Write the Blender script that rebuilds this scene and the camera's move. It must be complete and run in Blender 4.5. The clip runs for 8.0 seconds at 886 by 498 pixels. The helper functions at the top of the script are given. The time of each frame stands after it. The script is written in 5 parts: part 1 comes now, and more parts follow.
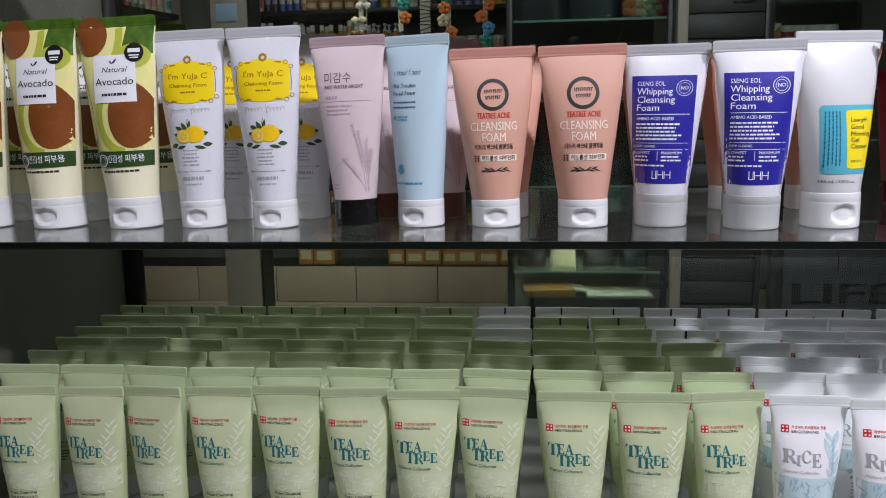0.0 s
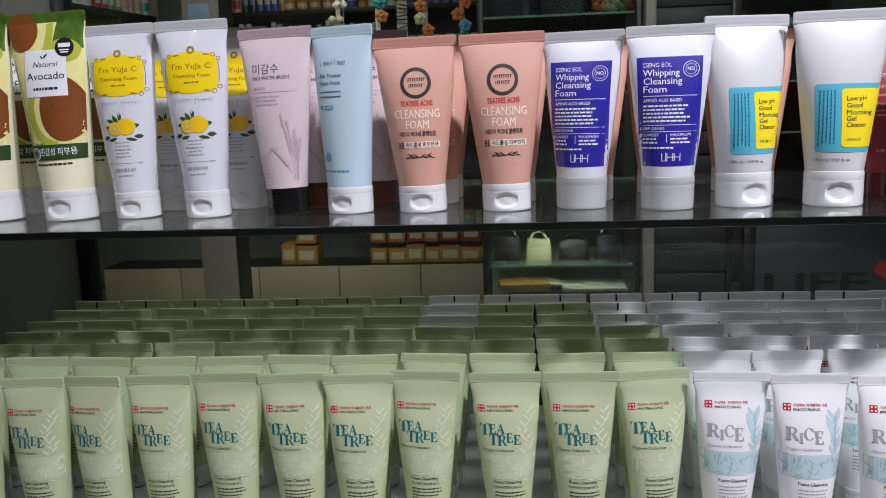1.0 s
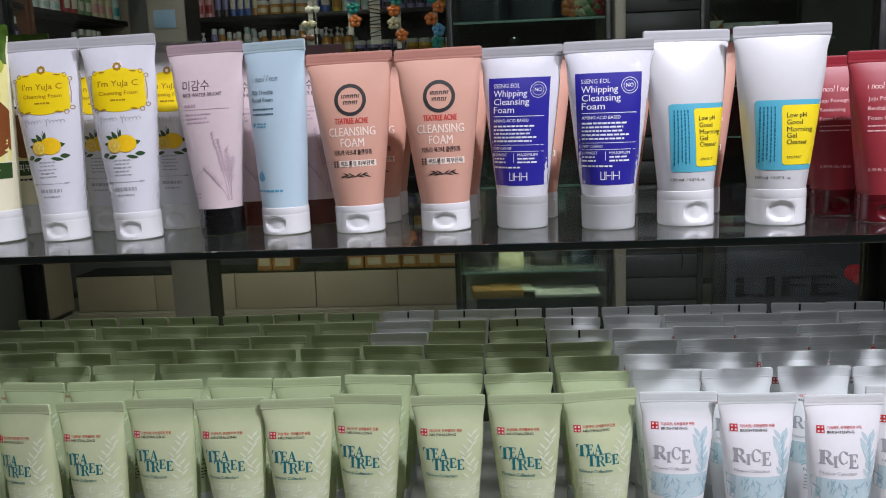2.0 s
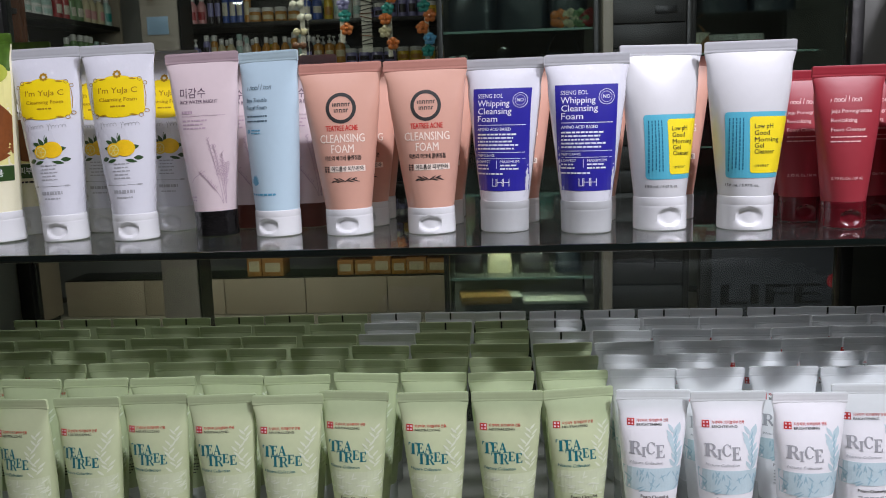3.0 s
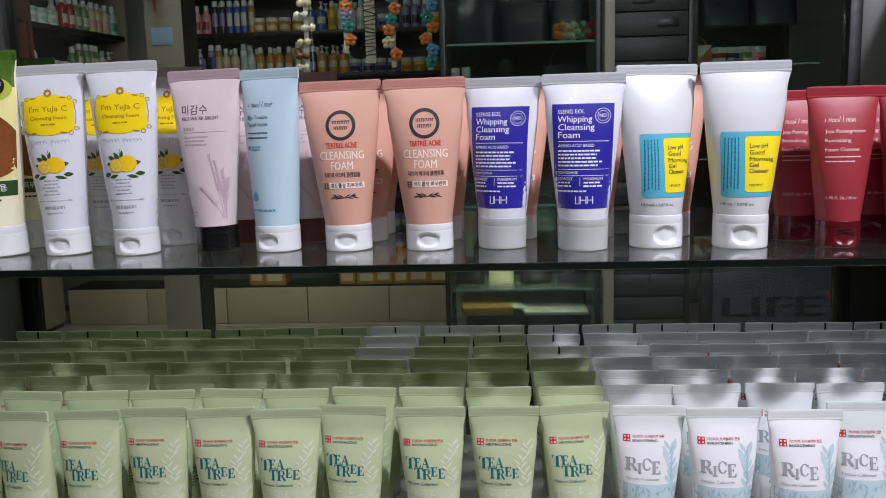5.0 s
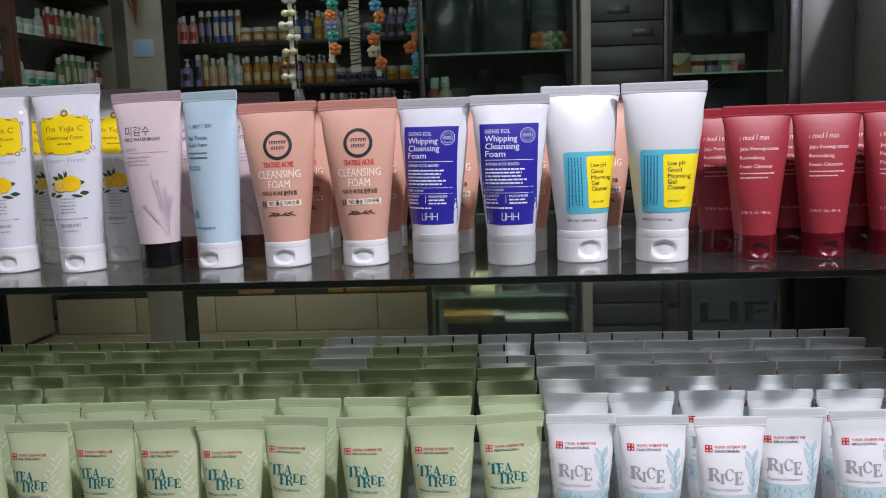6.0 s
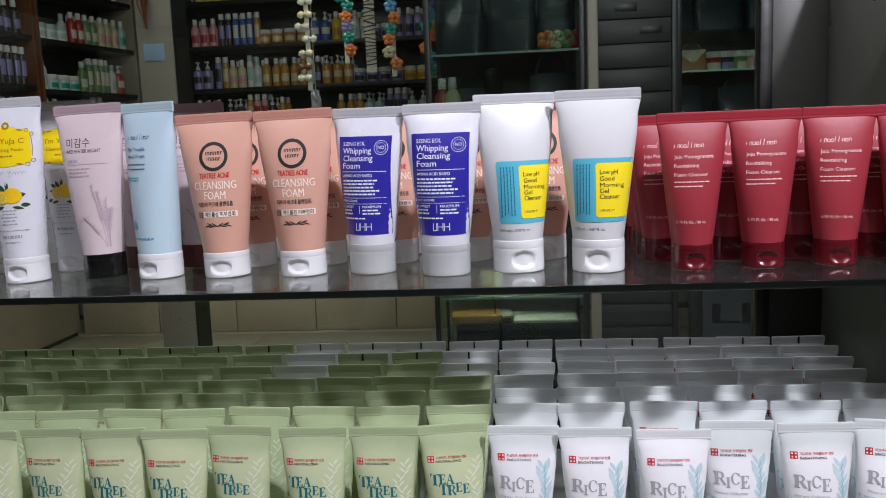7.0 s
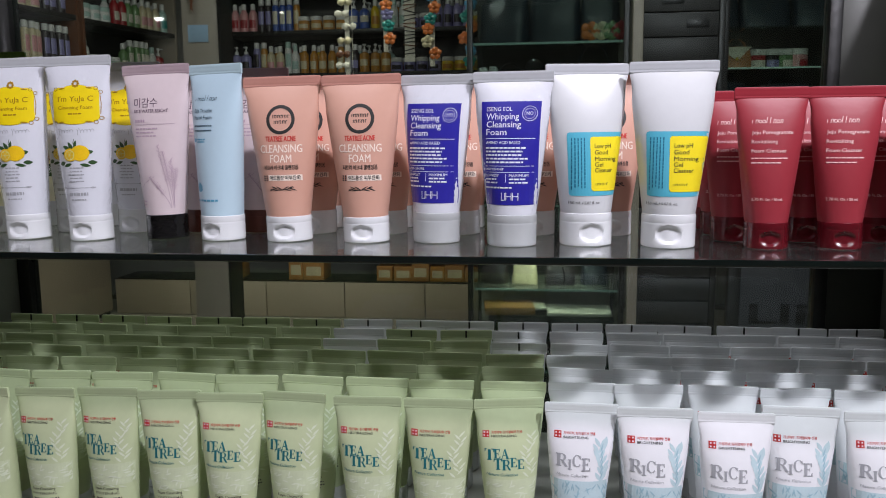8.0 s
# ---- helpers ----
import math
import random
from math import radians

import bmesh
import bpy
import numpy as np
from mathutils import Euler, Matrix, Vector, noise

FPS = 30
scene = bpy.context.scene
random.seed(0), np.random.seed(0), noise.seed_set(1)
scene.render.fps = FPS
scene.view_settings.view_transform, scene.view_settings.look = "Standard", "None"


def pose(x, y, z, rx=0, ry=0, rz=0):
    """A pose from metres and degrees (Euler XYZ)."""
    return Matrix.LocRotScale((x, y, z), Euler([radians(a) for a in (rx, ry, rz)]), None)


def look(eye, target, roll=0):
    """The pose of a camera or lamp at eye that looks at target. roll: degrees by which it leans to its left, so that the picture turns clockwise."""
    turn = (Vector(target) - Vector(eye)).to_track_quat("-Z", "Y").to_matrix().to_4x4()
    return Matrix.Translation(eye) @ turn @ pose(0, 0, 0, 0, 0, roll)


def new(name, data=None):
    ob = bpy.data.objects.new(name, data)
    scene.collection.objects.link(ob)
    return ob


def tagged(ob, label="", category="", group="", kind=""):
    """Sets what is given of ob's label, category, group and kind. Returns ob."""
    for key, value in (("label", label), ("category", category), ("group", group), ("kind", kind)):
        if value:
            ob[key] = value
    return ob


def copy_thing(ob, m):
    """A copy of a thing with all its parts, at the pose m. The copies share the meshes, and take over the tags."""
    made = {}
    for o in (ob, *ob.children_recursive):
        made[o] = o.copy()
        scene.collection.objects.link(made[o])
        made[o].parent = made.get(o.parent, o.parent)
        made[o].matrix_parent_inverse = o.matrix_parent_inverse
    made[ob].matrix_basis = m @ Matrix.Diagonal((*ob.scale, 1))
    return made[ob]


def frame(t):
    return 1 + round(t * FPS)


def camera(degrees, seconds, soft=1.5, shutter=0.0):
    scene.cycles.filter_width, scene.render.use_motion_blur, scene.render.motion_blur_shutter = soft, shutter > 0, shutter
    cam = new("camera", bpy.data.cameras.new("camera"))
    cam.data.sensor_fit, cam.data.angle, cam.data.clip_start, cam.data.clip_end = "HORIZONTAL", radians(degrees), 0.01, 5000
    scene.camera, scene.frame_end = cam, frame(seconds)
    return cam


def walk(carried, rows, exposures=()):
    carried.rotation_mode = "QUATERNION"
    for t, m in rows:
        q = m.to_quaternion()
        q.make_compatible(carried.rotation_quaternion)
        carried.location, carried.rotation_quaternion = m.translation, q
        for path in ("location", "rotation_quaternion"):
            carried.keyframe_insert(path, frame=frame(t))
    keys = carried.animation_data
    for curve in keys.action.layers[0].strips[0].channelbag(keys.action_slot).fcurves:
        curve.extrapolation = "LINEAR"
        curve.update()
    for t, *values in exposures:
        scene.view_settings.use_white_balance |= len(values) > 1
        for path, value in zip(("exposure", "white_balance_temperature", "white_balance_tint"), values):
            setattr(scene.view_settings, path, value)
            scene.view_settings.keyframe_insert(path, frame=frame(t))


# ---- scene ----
cam = camera(58.3, 8.0, soft=1.0)
PATH = [
    (0, (0.0332, -0.6459, 1.294), (-0.1815, 1.3167, 0.973), -1.0),
    (0.5, (0.066, -0.6751, 1.287), (-0.1368, 1.2886, 0.968), -1.6),
    (1, (0.0885, -0.658, 1.283), (-0.1012, 1.3059, 0.96), -1.9),
    (1.5, (0.1106, -0.6248, 1.294), (-0.0553, 1.3422, 0.971), -2.2),
    (3, (0.1303, -0.6642, 1.294), (0.0109, 1.3091, 0.994), -1.7),
    (3.5, (0.1234, -0.6659, 1.291), (0.0059, 1.3096, 0.999), -1.5),
    (4, (0.1142, -0.6416, 1.289), (-0.0034, 1.3339, 1.005), -1.2),
    (4.2, (0.1177, -0.6252, 1.292), (-0.0069, 1.3506, 1.009), -1.2),
    (5.5, (0.1558, -0.691, 1.305), (0.0361, 1.2863, 1.035), -1.6),
    (6, (0.1918, -0.6888, 1.311), (0.0779, 1.2911, 1.048), -1.8),
    (6.5, (0.2361, -0.6797, 1.314), (0.1012, 1.2992, 1.052), -1.8),
    (7, (0.2769, -0.675, 1.318), (0.0863, 1.2979, 1.053), -2.3),
    (7.5, (0.2664, -0.6699, 1.316), (0.038, 1.2985, 1.048), -3.4),
    (8, (0.2416, -0.6742, 1.296), (-0.0134, 1.2898, 1.02), -0.5),
]
walk(cam, [(t, look(eye, target, roll)) for t, eye, target, roll in PATH])

# ---- light ----
world = bpy.data.worlds.new("world")
scene.world = world
world.use_nodes = True
world.node_tree.nodes["Background"].inputs[0].default_value = (0.8, 0.9, 1.0, 1)
world.node_tree.nodes["Background"].inputs[1].default_value = 0.02


def lamp(name, eye, target, size, power, colour=(1, 1, 1), size_y=None):
    data = bpy.data.lights.new(name, "AREA")
    data.shape = "RECTANGLE"
    data.size, data.size_y = size, size_y or size
    data.energy, data.color = power, colour
    ob = new(name, data)
    ob.matrix_world = look(eye, target)
    return ob


COOL = (0.975, 0.945, 1.06)
for x, power in ((1.06, 31.0), (0.64, 9.5), (0.16, 1.6), (-0.34, 4.6)):
    lamp("overhead_light", (x, -0.84, 2.55), (x * 0.8, 0.12, 1.0), 0.08, power, COOL, 0.08)
# soft fill added over the case, unseen, to lift the rear rows
lamp("overhead_light", (0.15, 0.34, 2.92), (0.15, 0.34, 1.0), 1.6, 10.0, COOL, 0.5)
# unseen downlight, its beam narrowed to brighten floor and plinth but spare the bottles
lamp("shop_fill", (-1.3, 3.85, 2.85), (-1.3, 3.95, 0.0), 1.4, 7.5, (1.0, 0.94, 0.86), 0.2).data.spread = radians(78)
# unseen fills added for the bottles, the cases and the grey post
lamp("shop_fill", (-1.3, 3.0, 2.85), (-1.3, 4.2, 0.0), 1.2, 9.0, (1.0, 0.94, 0.86), 0.3)
lamp("shop_fill", (0.55, 1.35, 2.85), (0.5, 2.3, 1.5), 0.9, 7.0, (0.95, 0.97, 1.0), 0.3)
lamp("shop_fill", (-1.0, 1.35, 2.85), (-1.0, 2.3, 0.5), 0.6, 7.0, (0.97, 0.97, 1.0), 0.3)
# fills added out of view in the glass cases, to brighten their goods
lamp("case_fill", (0.24, 2.30, 1.02), (0.24, 2.48, 0.5), 0.42, 2.6, (1.0, 0.98, 0.86), 0.03)
lamp("case_fill", (1.14, 2.45, 1.73), (1.12, 3.2, 1.58), 0.4, 1.2, (1.0, 0.96, 0.9), 0.05)
lamp("case_fill", (0.24, 2.40, 2.52), (0.24, 2.42, 0.3), 0.3, 2.2, (0.95, 0.98, 1.0), 0.1)


# ---- materials ----
def lin(h):
    """A linear colour from a hex code."""
    out = []
    for i in (0, 2, 4):
        v = int(h[i:i + 2], 16) / 255
        out.append(v / 12.92 if v <= 0.04045 else ((v + 0.055) / 1.055) ** 2.4)
    return (*out, 1)


def material(name, colour, rough=0.5, metal=0.0, coat=0.0, vary=0.08, scale=60.0, bump=0.0, bump_scale=200.0,
             transmission=0.0, sheen=0.0, emission=0.0, per_object=0.0, spec=0.5, film=False):
    """A surface with two scales of colour variation, uneven gloss and fine relief."""
    m = bpy.data.materials.new(name)
    m.use_nodes = True
    nt = m.node_tree
    n, link = nt.nodes, nt.links.new
    p = n["Principled BSDF"]
    col = lin(colour)
    p.inputs["Roughness"].default_value = rough
    p.inputs["Metallic"].default_value = metal
    p.inputs["Coat Weight"].default_value = coat
    p.inputs["Coat Roughness"].default_value = 0.06
    p.inputs["Transmission Weight"].default_value = transmission
    p.inputs["Specular IOR Level"].default_value = spec
    if emission:
        p.inputs["Emission Color"].default_value = col
        p.inputs["Emission Strength"].default_value = emission
    tc = n.new("ShaderNodeTexCoord")
    big, fine = n.new("ShaderNodeTexNoise"), n.new("ShaderNodeTexNoise")
    big.inputs["Scale"].default_value, fine.inputs["Scale"].default_value = scale * 0.25, scale * 3
    big.inputs["Detail"].default_value = 4
    for t in (big, fine):
        link(tc.outputs["Object"], t.inputs["Vector"])
    add = n.new("ShaderNodeMath")
    add.operation = "MULTIPLY_ADD"
    link(fine.outputs["Fac"], add.inputs[0])
    add.inputs[1].default_value = 0.4
    link(big.outputs["Fac"], add.inputs[2])
    mr = n.new("ShaderNodeMapRange")
    mr.inputs["From Min"].default_value, mr.inputs["From Max"].default_value = 0.4, 1.0
    mr.inputs["To Min"].default_value, mr.inputs["To Max"].default_value = 1 - vary, 1 + vary
    link(add.outputs[0], mr.inputs["Value"])
    last = mr.outputs[0]
    if per_object:
        info = n.new("ShaderNodeObjectInfo")
        pr = n.new("ShaderNodeMapRange")
        pr.inputs["To Min"].default_value, pr.inputs["To Max"].default_value = 1 - per_object, 1 + per_object
        link(info.outputs["Random"], pr.inputs["Value"])
        mul = n.new("ShaderNodeMath")
        mul.operation = "MULTIPLY"
        link(last, mul.inputs[0])
        link(pr.outputs[0], mul.inputs[1])
        last = mul.outputs[0]
    mix = n.new("ShaderNodeVectorMath")
    mix.operation = "SCALE"
    mix.inputs[0].default_value = col[:3]
    link(last, mix.inputs["Scale"])
    link(mix.outputs[0], p.inputs["Base Color"])
    rr = n.new("ShaderNodeMapRange")
    rr.inputs["To Min"].default_value, rr.inputs["To Max"].default_value = max(0.02, rough - 0.08), min(1, rough + 0.08)
    link(big.outputs["Fac"], rr.inputs["Value"])
    link(rr.outputs[0], p.inputs["Roughness"])
    if bump:
        bn = n.new("ShaderNodeTexNoise")
        bn.inputs["Scale"].default_value = bump_scale
        bn.inputs["Detail"].default_value = 3
        link(tc.outputs["Object"], bn.inputs["Vector"])
        b = n.new("ShaderNodeBump")
        b.inputs["Strength"].default_value = bump
        b.inputs["Distance"].default_value = 0.009 if film else 0.002
        link(bn.outputs["Fac"], b.inputs["Height"])
        if not film:
            link(b.outputs[0], p.inputs["Normal"])
        if coat:
            link(b.outputs[0], p.inputs["Coat Normal"])
    return m


def clear_glass(name, tint, gloss=1.0, matte=0.0):
    """A clear pane: light goes straight through, the gloss grows at a slant."""
    m = bpy.data.materials.new(name)
    m.use_nodes = True
    nt = m.node_tree
    n, link = nt.nodes, nt.links.new
    n.remove(n["Principled BSDF"])
    tr, gl, mx, fr = (n.new("ShaderNodeBsdfTransparent"), n.new("ShaderNodeBsdfGlossy"), n.new("ShaderNodeMixShader"), n.new("ShaderNodeLayerWeight"))
    tr.inputs[0].default_value = lin(tint)
    gl.inputs["Roughness"].default_value = 0.015
    gl.inputs["Color"].default_value = (gloss, gloss, gloss, 1)
    fr.inputs["Blend"].default_value = 0.5
    steep, edge = n.new("ShaderNodeMath"), n.new("ShaderNodeMath")
    steep.operation, edge.operation = "POWER", "MULTIPLY_ADD"
    steep.inputs[1].default_value = 5.0
    edge.inputs[1].default_value, edge.inputs[2].default_value = 0.95, 0.045
    link(fr.outputs["Facing"], steep.inputs[0])
    link(steep.outputs[0], edge.inputs[0])
    tc, ns, bp = n.new("ShaderNodeTexCoord"), n.new("ShaderNodeTexNoise"), n.new("ShaderNodeBump")
    ns.inputs["Scale"].default_value = 9
    bp.inputs["Strength"].default_value, bp.inputs["Distance"].default_value = 0.03, 0.002
    link(tc.outputs["Object"], ns.inputs["Vector"])
    link(ns.outputs["Fac"], bp.inputs["Height"])
    link(bp.outputs[0], gl.inputs["Normal"])
    link(edge.outputs[0], mx.inputs[0])
    link(tr.outputs[0], mx.inputs[1])
    link(gl.outputs[0], mx.inputs[2])
    last = mx.outputs[0]
    # an uneven share of pale diffuse mixed over the clear glass
    if matte:
        df, mx2, cr = n.new("ShaderNodeBsdfDiffuse"), n.new("ShaderNodeMixShader"), n.new("ShaderNodeMapRange")
        df.inputs[0].default_value = (0.55, 0.58, 0.57, 1)
        sm = n.new("ShaderNodeTexNoise")
        sm.inputs["Scale"].default_value, sm.inputs["Detail"].default_value = 35, 6
        link(tc.outputs["Object"], sm.inputs["Vector"])
        cr.inputs["To Min"].default_value, cr.inputs["To Max"].default_value = matte * 0.5, matte * 1.5
        link(sm.outputs["Fac"], cr.inputs["Value"])
        link(cr.outputs[0], mx2.inputs[0])
        link(last, mx2.inputs[1])
        link(df.outputs[0], mx2.inputs[2])
        last = mx2.outputs[0]
    link(last, n["Material Output"].inputs[0])
    return m


M = {
    "shelf_glass": clear_glass("shelf_glass", "f3f7f5", matte=0.012),
    "pane": clear_glass("pane_glass", "dfe6e2"),
    "edge": material("glass_edge", "0e1513", 0.12, coat=0.6, vary=0.3),
    "panel": material("dark_laminate", "5e6056", 0.3, vary=0.12, scale=12, bump=0.05),
    # same laminate as panel, with the right end's shade put into its colour
    "back_panel": material("shaded_laminate", "2e3029", 0.35, vary=0.15, scale=12, bump=0.05),
    "post": material("black_profile", "0c0c0c", 0.3, coat=0.3, vary=0.3, bump=0.2, bump_scale=90),
    "shelf_board": material("pale_board", "b9b9b0", 0.5, vary=0.1, scale=10),
    "white": material("white_plastic", "cfd1d3", 0.32, coat=0.25, vary=0.03, bump=0.08, bump_scale=60),
    "wrap": material("wrapped_white", "dfe1e9", 0.3, coat=1.0, vary=0.03, bump=1.0, bump_scale=48, film=True),
    "cap_white": material("cap_white", "dcdee0", 0.25, coat=0.3, vary=0.03),
    "cap_clear": material("cap_frosted", "d8dcdd", 0.3, coat=0.2, vary=0.05, transmission=0.4),
    "cap_black": material("cap_black", "0e0d0e", 0.18, coat=0.8, vary=0.2, bump=0.6, bump_scale=120),
    "cap_brown": material("cap_brown", "5b2d22", 0.3, coat=0.3, vary=0.1),
    "cap_wine": material("cap_wine", "571019", 0.2, coat=0.5, vary=0.1),
    "tea": material("tea_green", "c4cfa6", 0.42, vary=0.05, bump=0.1, bump_scale=50, per_object=0.05),
    "tea_light": material("tea_leaf_print", "dbe3cb", 0.45, vary=0.05),
    "tea_band": material("tea_band_print", "ccd6b4", 0.45, vary=0.1, scale=300),
    "rice": material("rice_white", "f3f4f7", 0.38, vary=0.03, bump=0.1, bump_scale=50, per_object=0.03),
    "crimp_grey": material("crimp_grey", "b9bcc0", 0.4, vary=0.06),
    "blue_print": material("pale_blue_print", "c4dae0", 0.45, vary=0.1, scale=200),
    "blue_print_dark": material("mid_blue_print", "9fc3cf", 0.45, vary=0.1, scale=200),
    "teal_ink": material("teal_ink", "12707a", 0.45, vary=0.1),
    "grey_ink": material("grey_ink", "a9abb0", 0.45, vary=0.06),
    "dark_ink": material("dark_ink", "2b2b2a", 0.45, vary=0.1),
    "red_ink": material("red_ink", "c8302c", 0.45, vary=0.1),
    "gold_ink": material("gold_ink", "a67e12", 0.45, vary=0.1),
    "yellow": material("yellow_print", "f6da12", 0.4, coat=0.5, vary=0.06),
    "lemon": material("lemon_print", "f2c61a", 0.4, coat=0.5, vary=0.15, scale=250),
    "leaf": material("leaf_print", "33502c", 0.4, coat=0.5, vary=0.2, scale=250),
    "lilac": material("lilac_tube", "d9c9cc", 0.36, coat=0.9, vary=0.04, bump=0.7, bump_scale=30, film=True),
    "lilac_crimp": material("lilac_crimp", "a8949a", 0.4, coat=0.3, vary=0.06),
    "plum_ink": material("plum_ink", "5f4a5c", 0.45, vary=0.1),
    "wheat": material("wheat_print", "b39cab", 0.45, vary=0.15, scale=200),
    "sky": material("pale_blue_tube", "bdd6e3", 0.36, coat=0.2, vary=0.03, bump=0.08, bump_scale=60),
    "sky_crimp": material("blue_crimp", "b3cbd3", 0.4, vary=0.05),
    "sky_ink": material("blue_ink", "5aa3c4", 0.45, vary=0.05),
    "slate_ink": material("slate_ink", "3f5a6c", 0.45, vary=0.05),
    "peach": material("peach_tube", "d2a28f", 0.36, coat=0.15, vary=0.03, bump=0.1, bump_scale=50),
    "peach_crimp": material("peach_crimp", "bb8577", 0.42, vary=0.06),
    "cream_ink": material("cream_ink", "f3e3d6", 0.45, vary=0.04),
    "indigo": material("indigo_label", "2e2a9c", 0.33, coat=0.9, vary=0.06, bump=0.8, bump_scale=26, film=True),
    "white_ink": material("white_ink", "eceff4", 0.45, vary=0.03),
    "aqua": material("aqua_label", "58b4cc", 0.36, vary=0.05),
    "aqua_ink": material("aqua_ink", "1f6d8c", 0.4, vary=0.05),
    "sun": material("yellow_label", "f7e12c", 0.36, vary=0.04),
    "wine": material("wine_tube", "96303a", 0.42, coat=0.2, vary=0.05, bump=0.12, bump_scale=50),
    "wine_crimp": material("wine_crimp", "942a35", 0.36, coat=0.2, vary=0.06),
    "pink_ink": material("pink_ink", "f0c9c6", 0.45, vary=0.04),
    "avo_cream": material("avocado_cream", "efeccd", 0.35, coat=0.35, vary=0.03, bump=0.08),
    "avo_skin": material("avocado_skin", "45661c", 0.4, coat=0.35, vary=0.5, scale=500),
    "avo_flesh": material("avocado_flesh", "b5bf46", 0.38, coat=0.35, vary=0.12, scale=60),
    "avo_pale": material("avocado_pale", "ece79a", 0.38, coat=0.35, vary=0.06, scale=60),
    "avo_pit": material("avocado_pit", "80481f", 0.35, coat=0.4, vary=0.3, scale=120),
    "avo_band": material("avocado_band", "2c4a1e", 0.4, coat=0.35, vary=0.1),
    "black_print": material("black_print", "121212", 0.4, vary=0.1),
}


# ---- mesh helpers ----
def part(name, bm, mat, parent=None, label="", smooth=True, angle=35):
    me = bpy.data.meshes.new(name)
    bmesh.ops.recalc_face_normals(bm, faces=bm.faces)
    bm.to_mesh(me)
    bm.free()
    me.materials.append(mat)
    if smooth:
        me.polygons.foreach_set("use_smooth", [True] * len(me.polygons))
        me.set_sharp_from_angle(angle=radians(angle))
    ob = new(name, me)
    if parent is not None:
        ob.parent = parent
    if label:
        ob["label"] = label
    return ob


def flat(name, bm, mat, parent, label=""):
    """A printed part: its faces keep the order they were made in."""
    me = bpy.data.meshes.new(name)
    bm.to_mesh(me)
    bm.free()
    me.materials.append(mat)
    ob = new(name, me)
    ob.parent = parent
    if label:
        ob["label"] = label
    return ob


def add_box(bm, x0, x1, y0, y1, z0, z1, bevel=0.0):
    made = bmesh.ops.create_cube(bm, size=1)
    vs = made["verts"]
    for v in vs:
        v.co = Vector(((x0 + x1) / 2 + v.co.x * (x1 - x0), (y0 + y1) / 2 + v.co.y * (y1 - y0), (z0 + z1) / 2 + v.co.z * (z1 - z0)))
    if bevel:
        es = list({e for v in vs for e in v.link_edges})
        bmesh.ops.bevel(bm, geom=es, offset=bevel, segments=2, affect="EDGES", profile=0.5)


def box(name, x0, x1, y0, y1, z0, z1, mat, parent=None, bevel=0.0, label=""):
    bm = bmesh.new()
    add_box(bm, x0, x1, y0, y1, z0, z1, bevel)
    return part(name, bm, mat, parent, label)


def add_rings(bm, rings, close_bottom=True, close_top=True):
    """Skin a list of rings of points, each of the same length."""
    loops = [[bm.verts.new(p) for p in ring] for ring in rings]
    n = len(loops[0])
    for a, b in zip(loops, loops[1:]):
        for i in range(n):
            j = (i + 1) % n
            bm.faces.new((a[i], a[j], b[j], b[i]))
    if close_bottom:
        bm.faces.new(loops[0][::-1])
    if close_top:
        bm.faces.new(loops[-1])


def turned(profile, n=24, cx=0.0, cy=0.0):
    return [[(cx + r * math.cos(2 * math.pi * i / n), cy + r * math.sin(2 * math.pi * i / n), z) for i in range(n)] for r, z in profile]


def empty(name, label, category, group=""):
    ob = new(name)
    ob.empty_display_size = 0.02
    return tagged(ob, label, category, group)


# ---- squeeze tubes ----
class Shape:
    """A standing squeeze tube: round above its cap, flat at the crimp."""

    def __init__(self, width, height, radius, cap, crimp=0.009):
        self.w, self.h, self.r, self.cap, self.crimp = width / 2, height, radius, cap, crimp

    def half(self, z):
        """Half width, half depth and the roundness of the section at a height."""
        s = (z - self.cap) / (self.h - self.crimp - self.cap)
        s = min(1.0, max(0.0, s))
        a = self.r + (self.w - self.r) * (s ** 0.94)
        if s > 0.72:
            a *= 1 - 0.030 * math.sin(math.pi * ((s - 0.72) / 0.28) ** 1.6) ** 2
        b = 0.00125 + (self.r - 0.00125) * (1 - s ** 2.5)
        return a, b, 2 + 0.9 * s ** 3

    def on(self, u, z, lift):
        a, b, e = self.half(z)
        k = max(-0.985, min(0.985, u / a))
        return (k * a, -b * (1 - abs(k) ** e) ** (1 / e) - lift, z)


def tube_body(s, n=44):
    bm = bmesh.new()
    zs = [s.cap - 0.001 + (s.h - s.crimp - s.cap + 0.001) * (1 - (1 - k / 20) ** 1.35) for k in range(21)]
    rings = []
    for z in zs:
        a, b, e = s.half(z)
        pts = []
        for i in range(n):
            t = 2 * math.pi * i / n
            k = math.cos(t)
            pts.append((a * k, b * (1 - min(1.0, abs(k)) ** e) ** (1 / e) * (1 if math.sin(t) > 0 else -1), z))
        rings.append(pts)
    base = [(p[0] * 0.96, p[1] * 0.96, s.cap - 0.0018) for p in rings[0]]
    add_rings(bm, [base] + rings)
    return bm


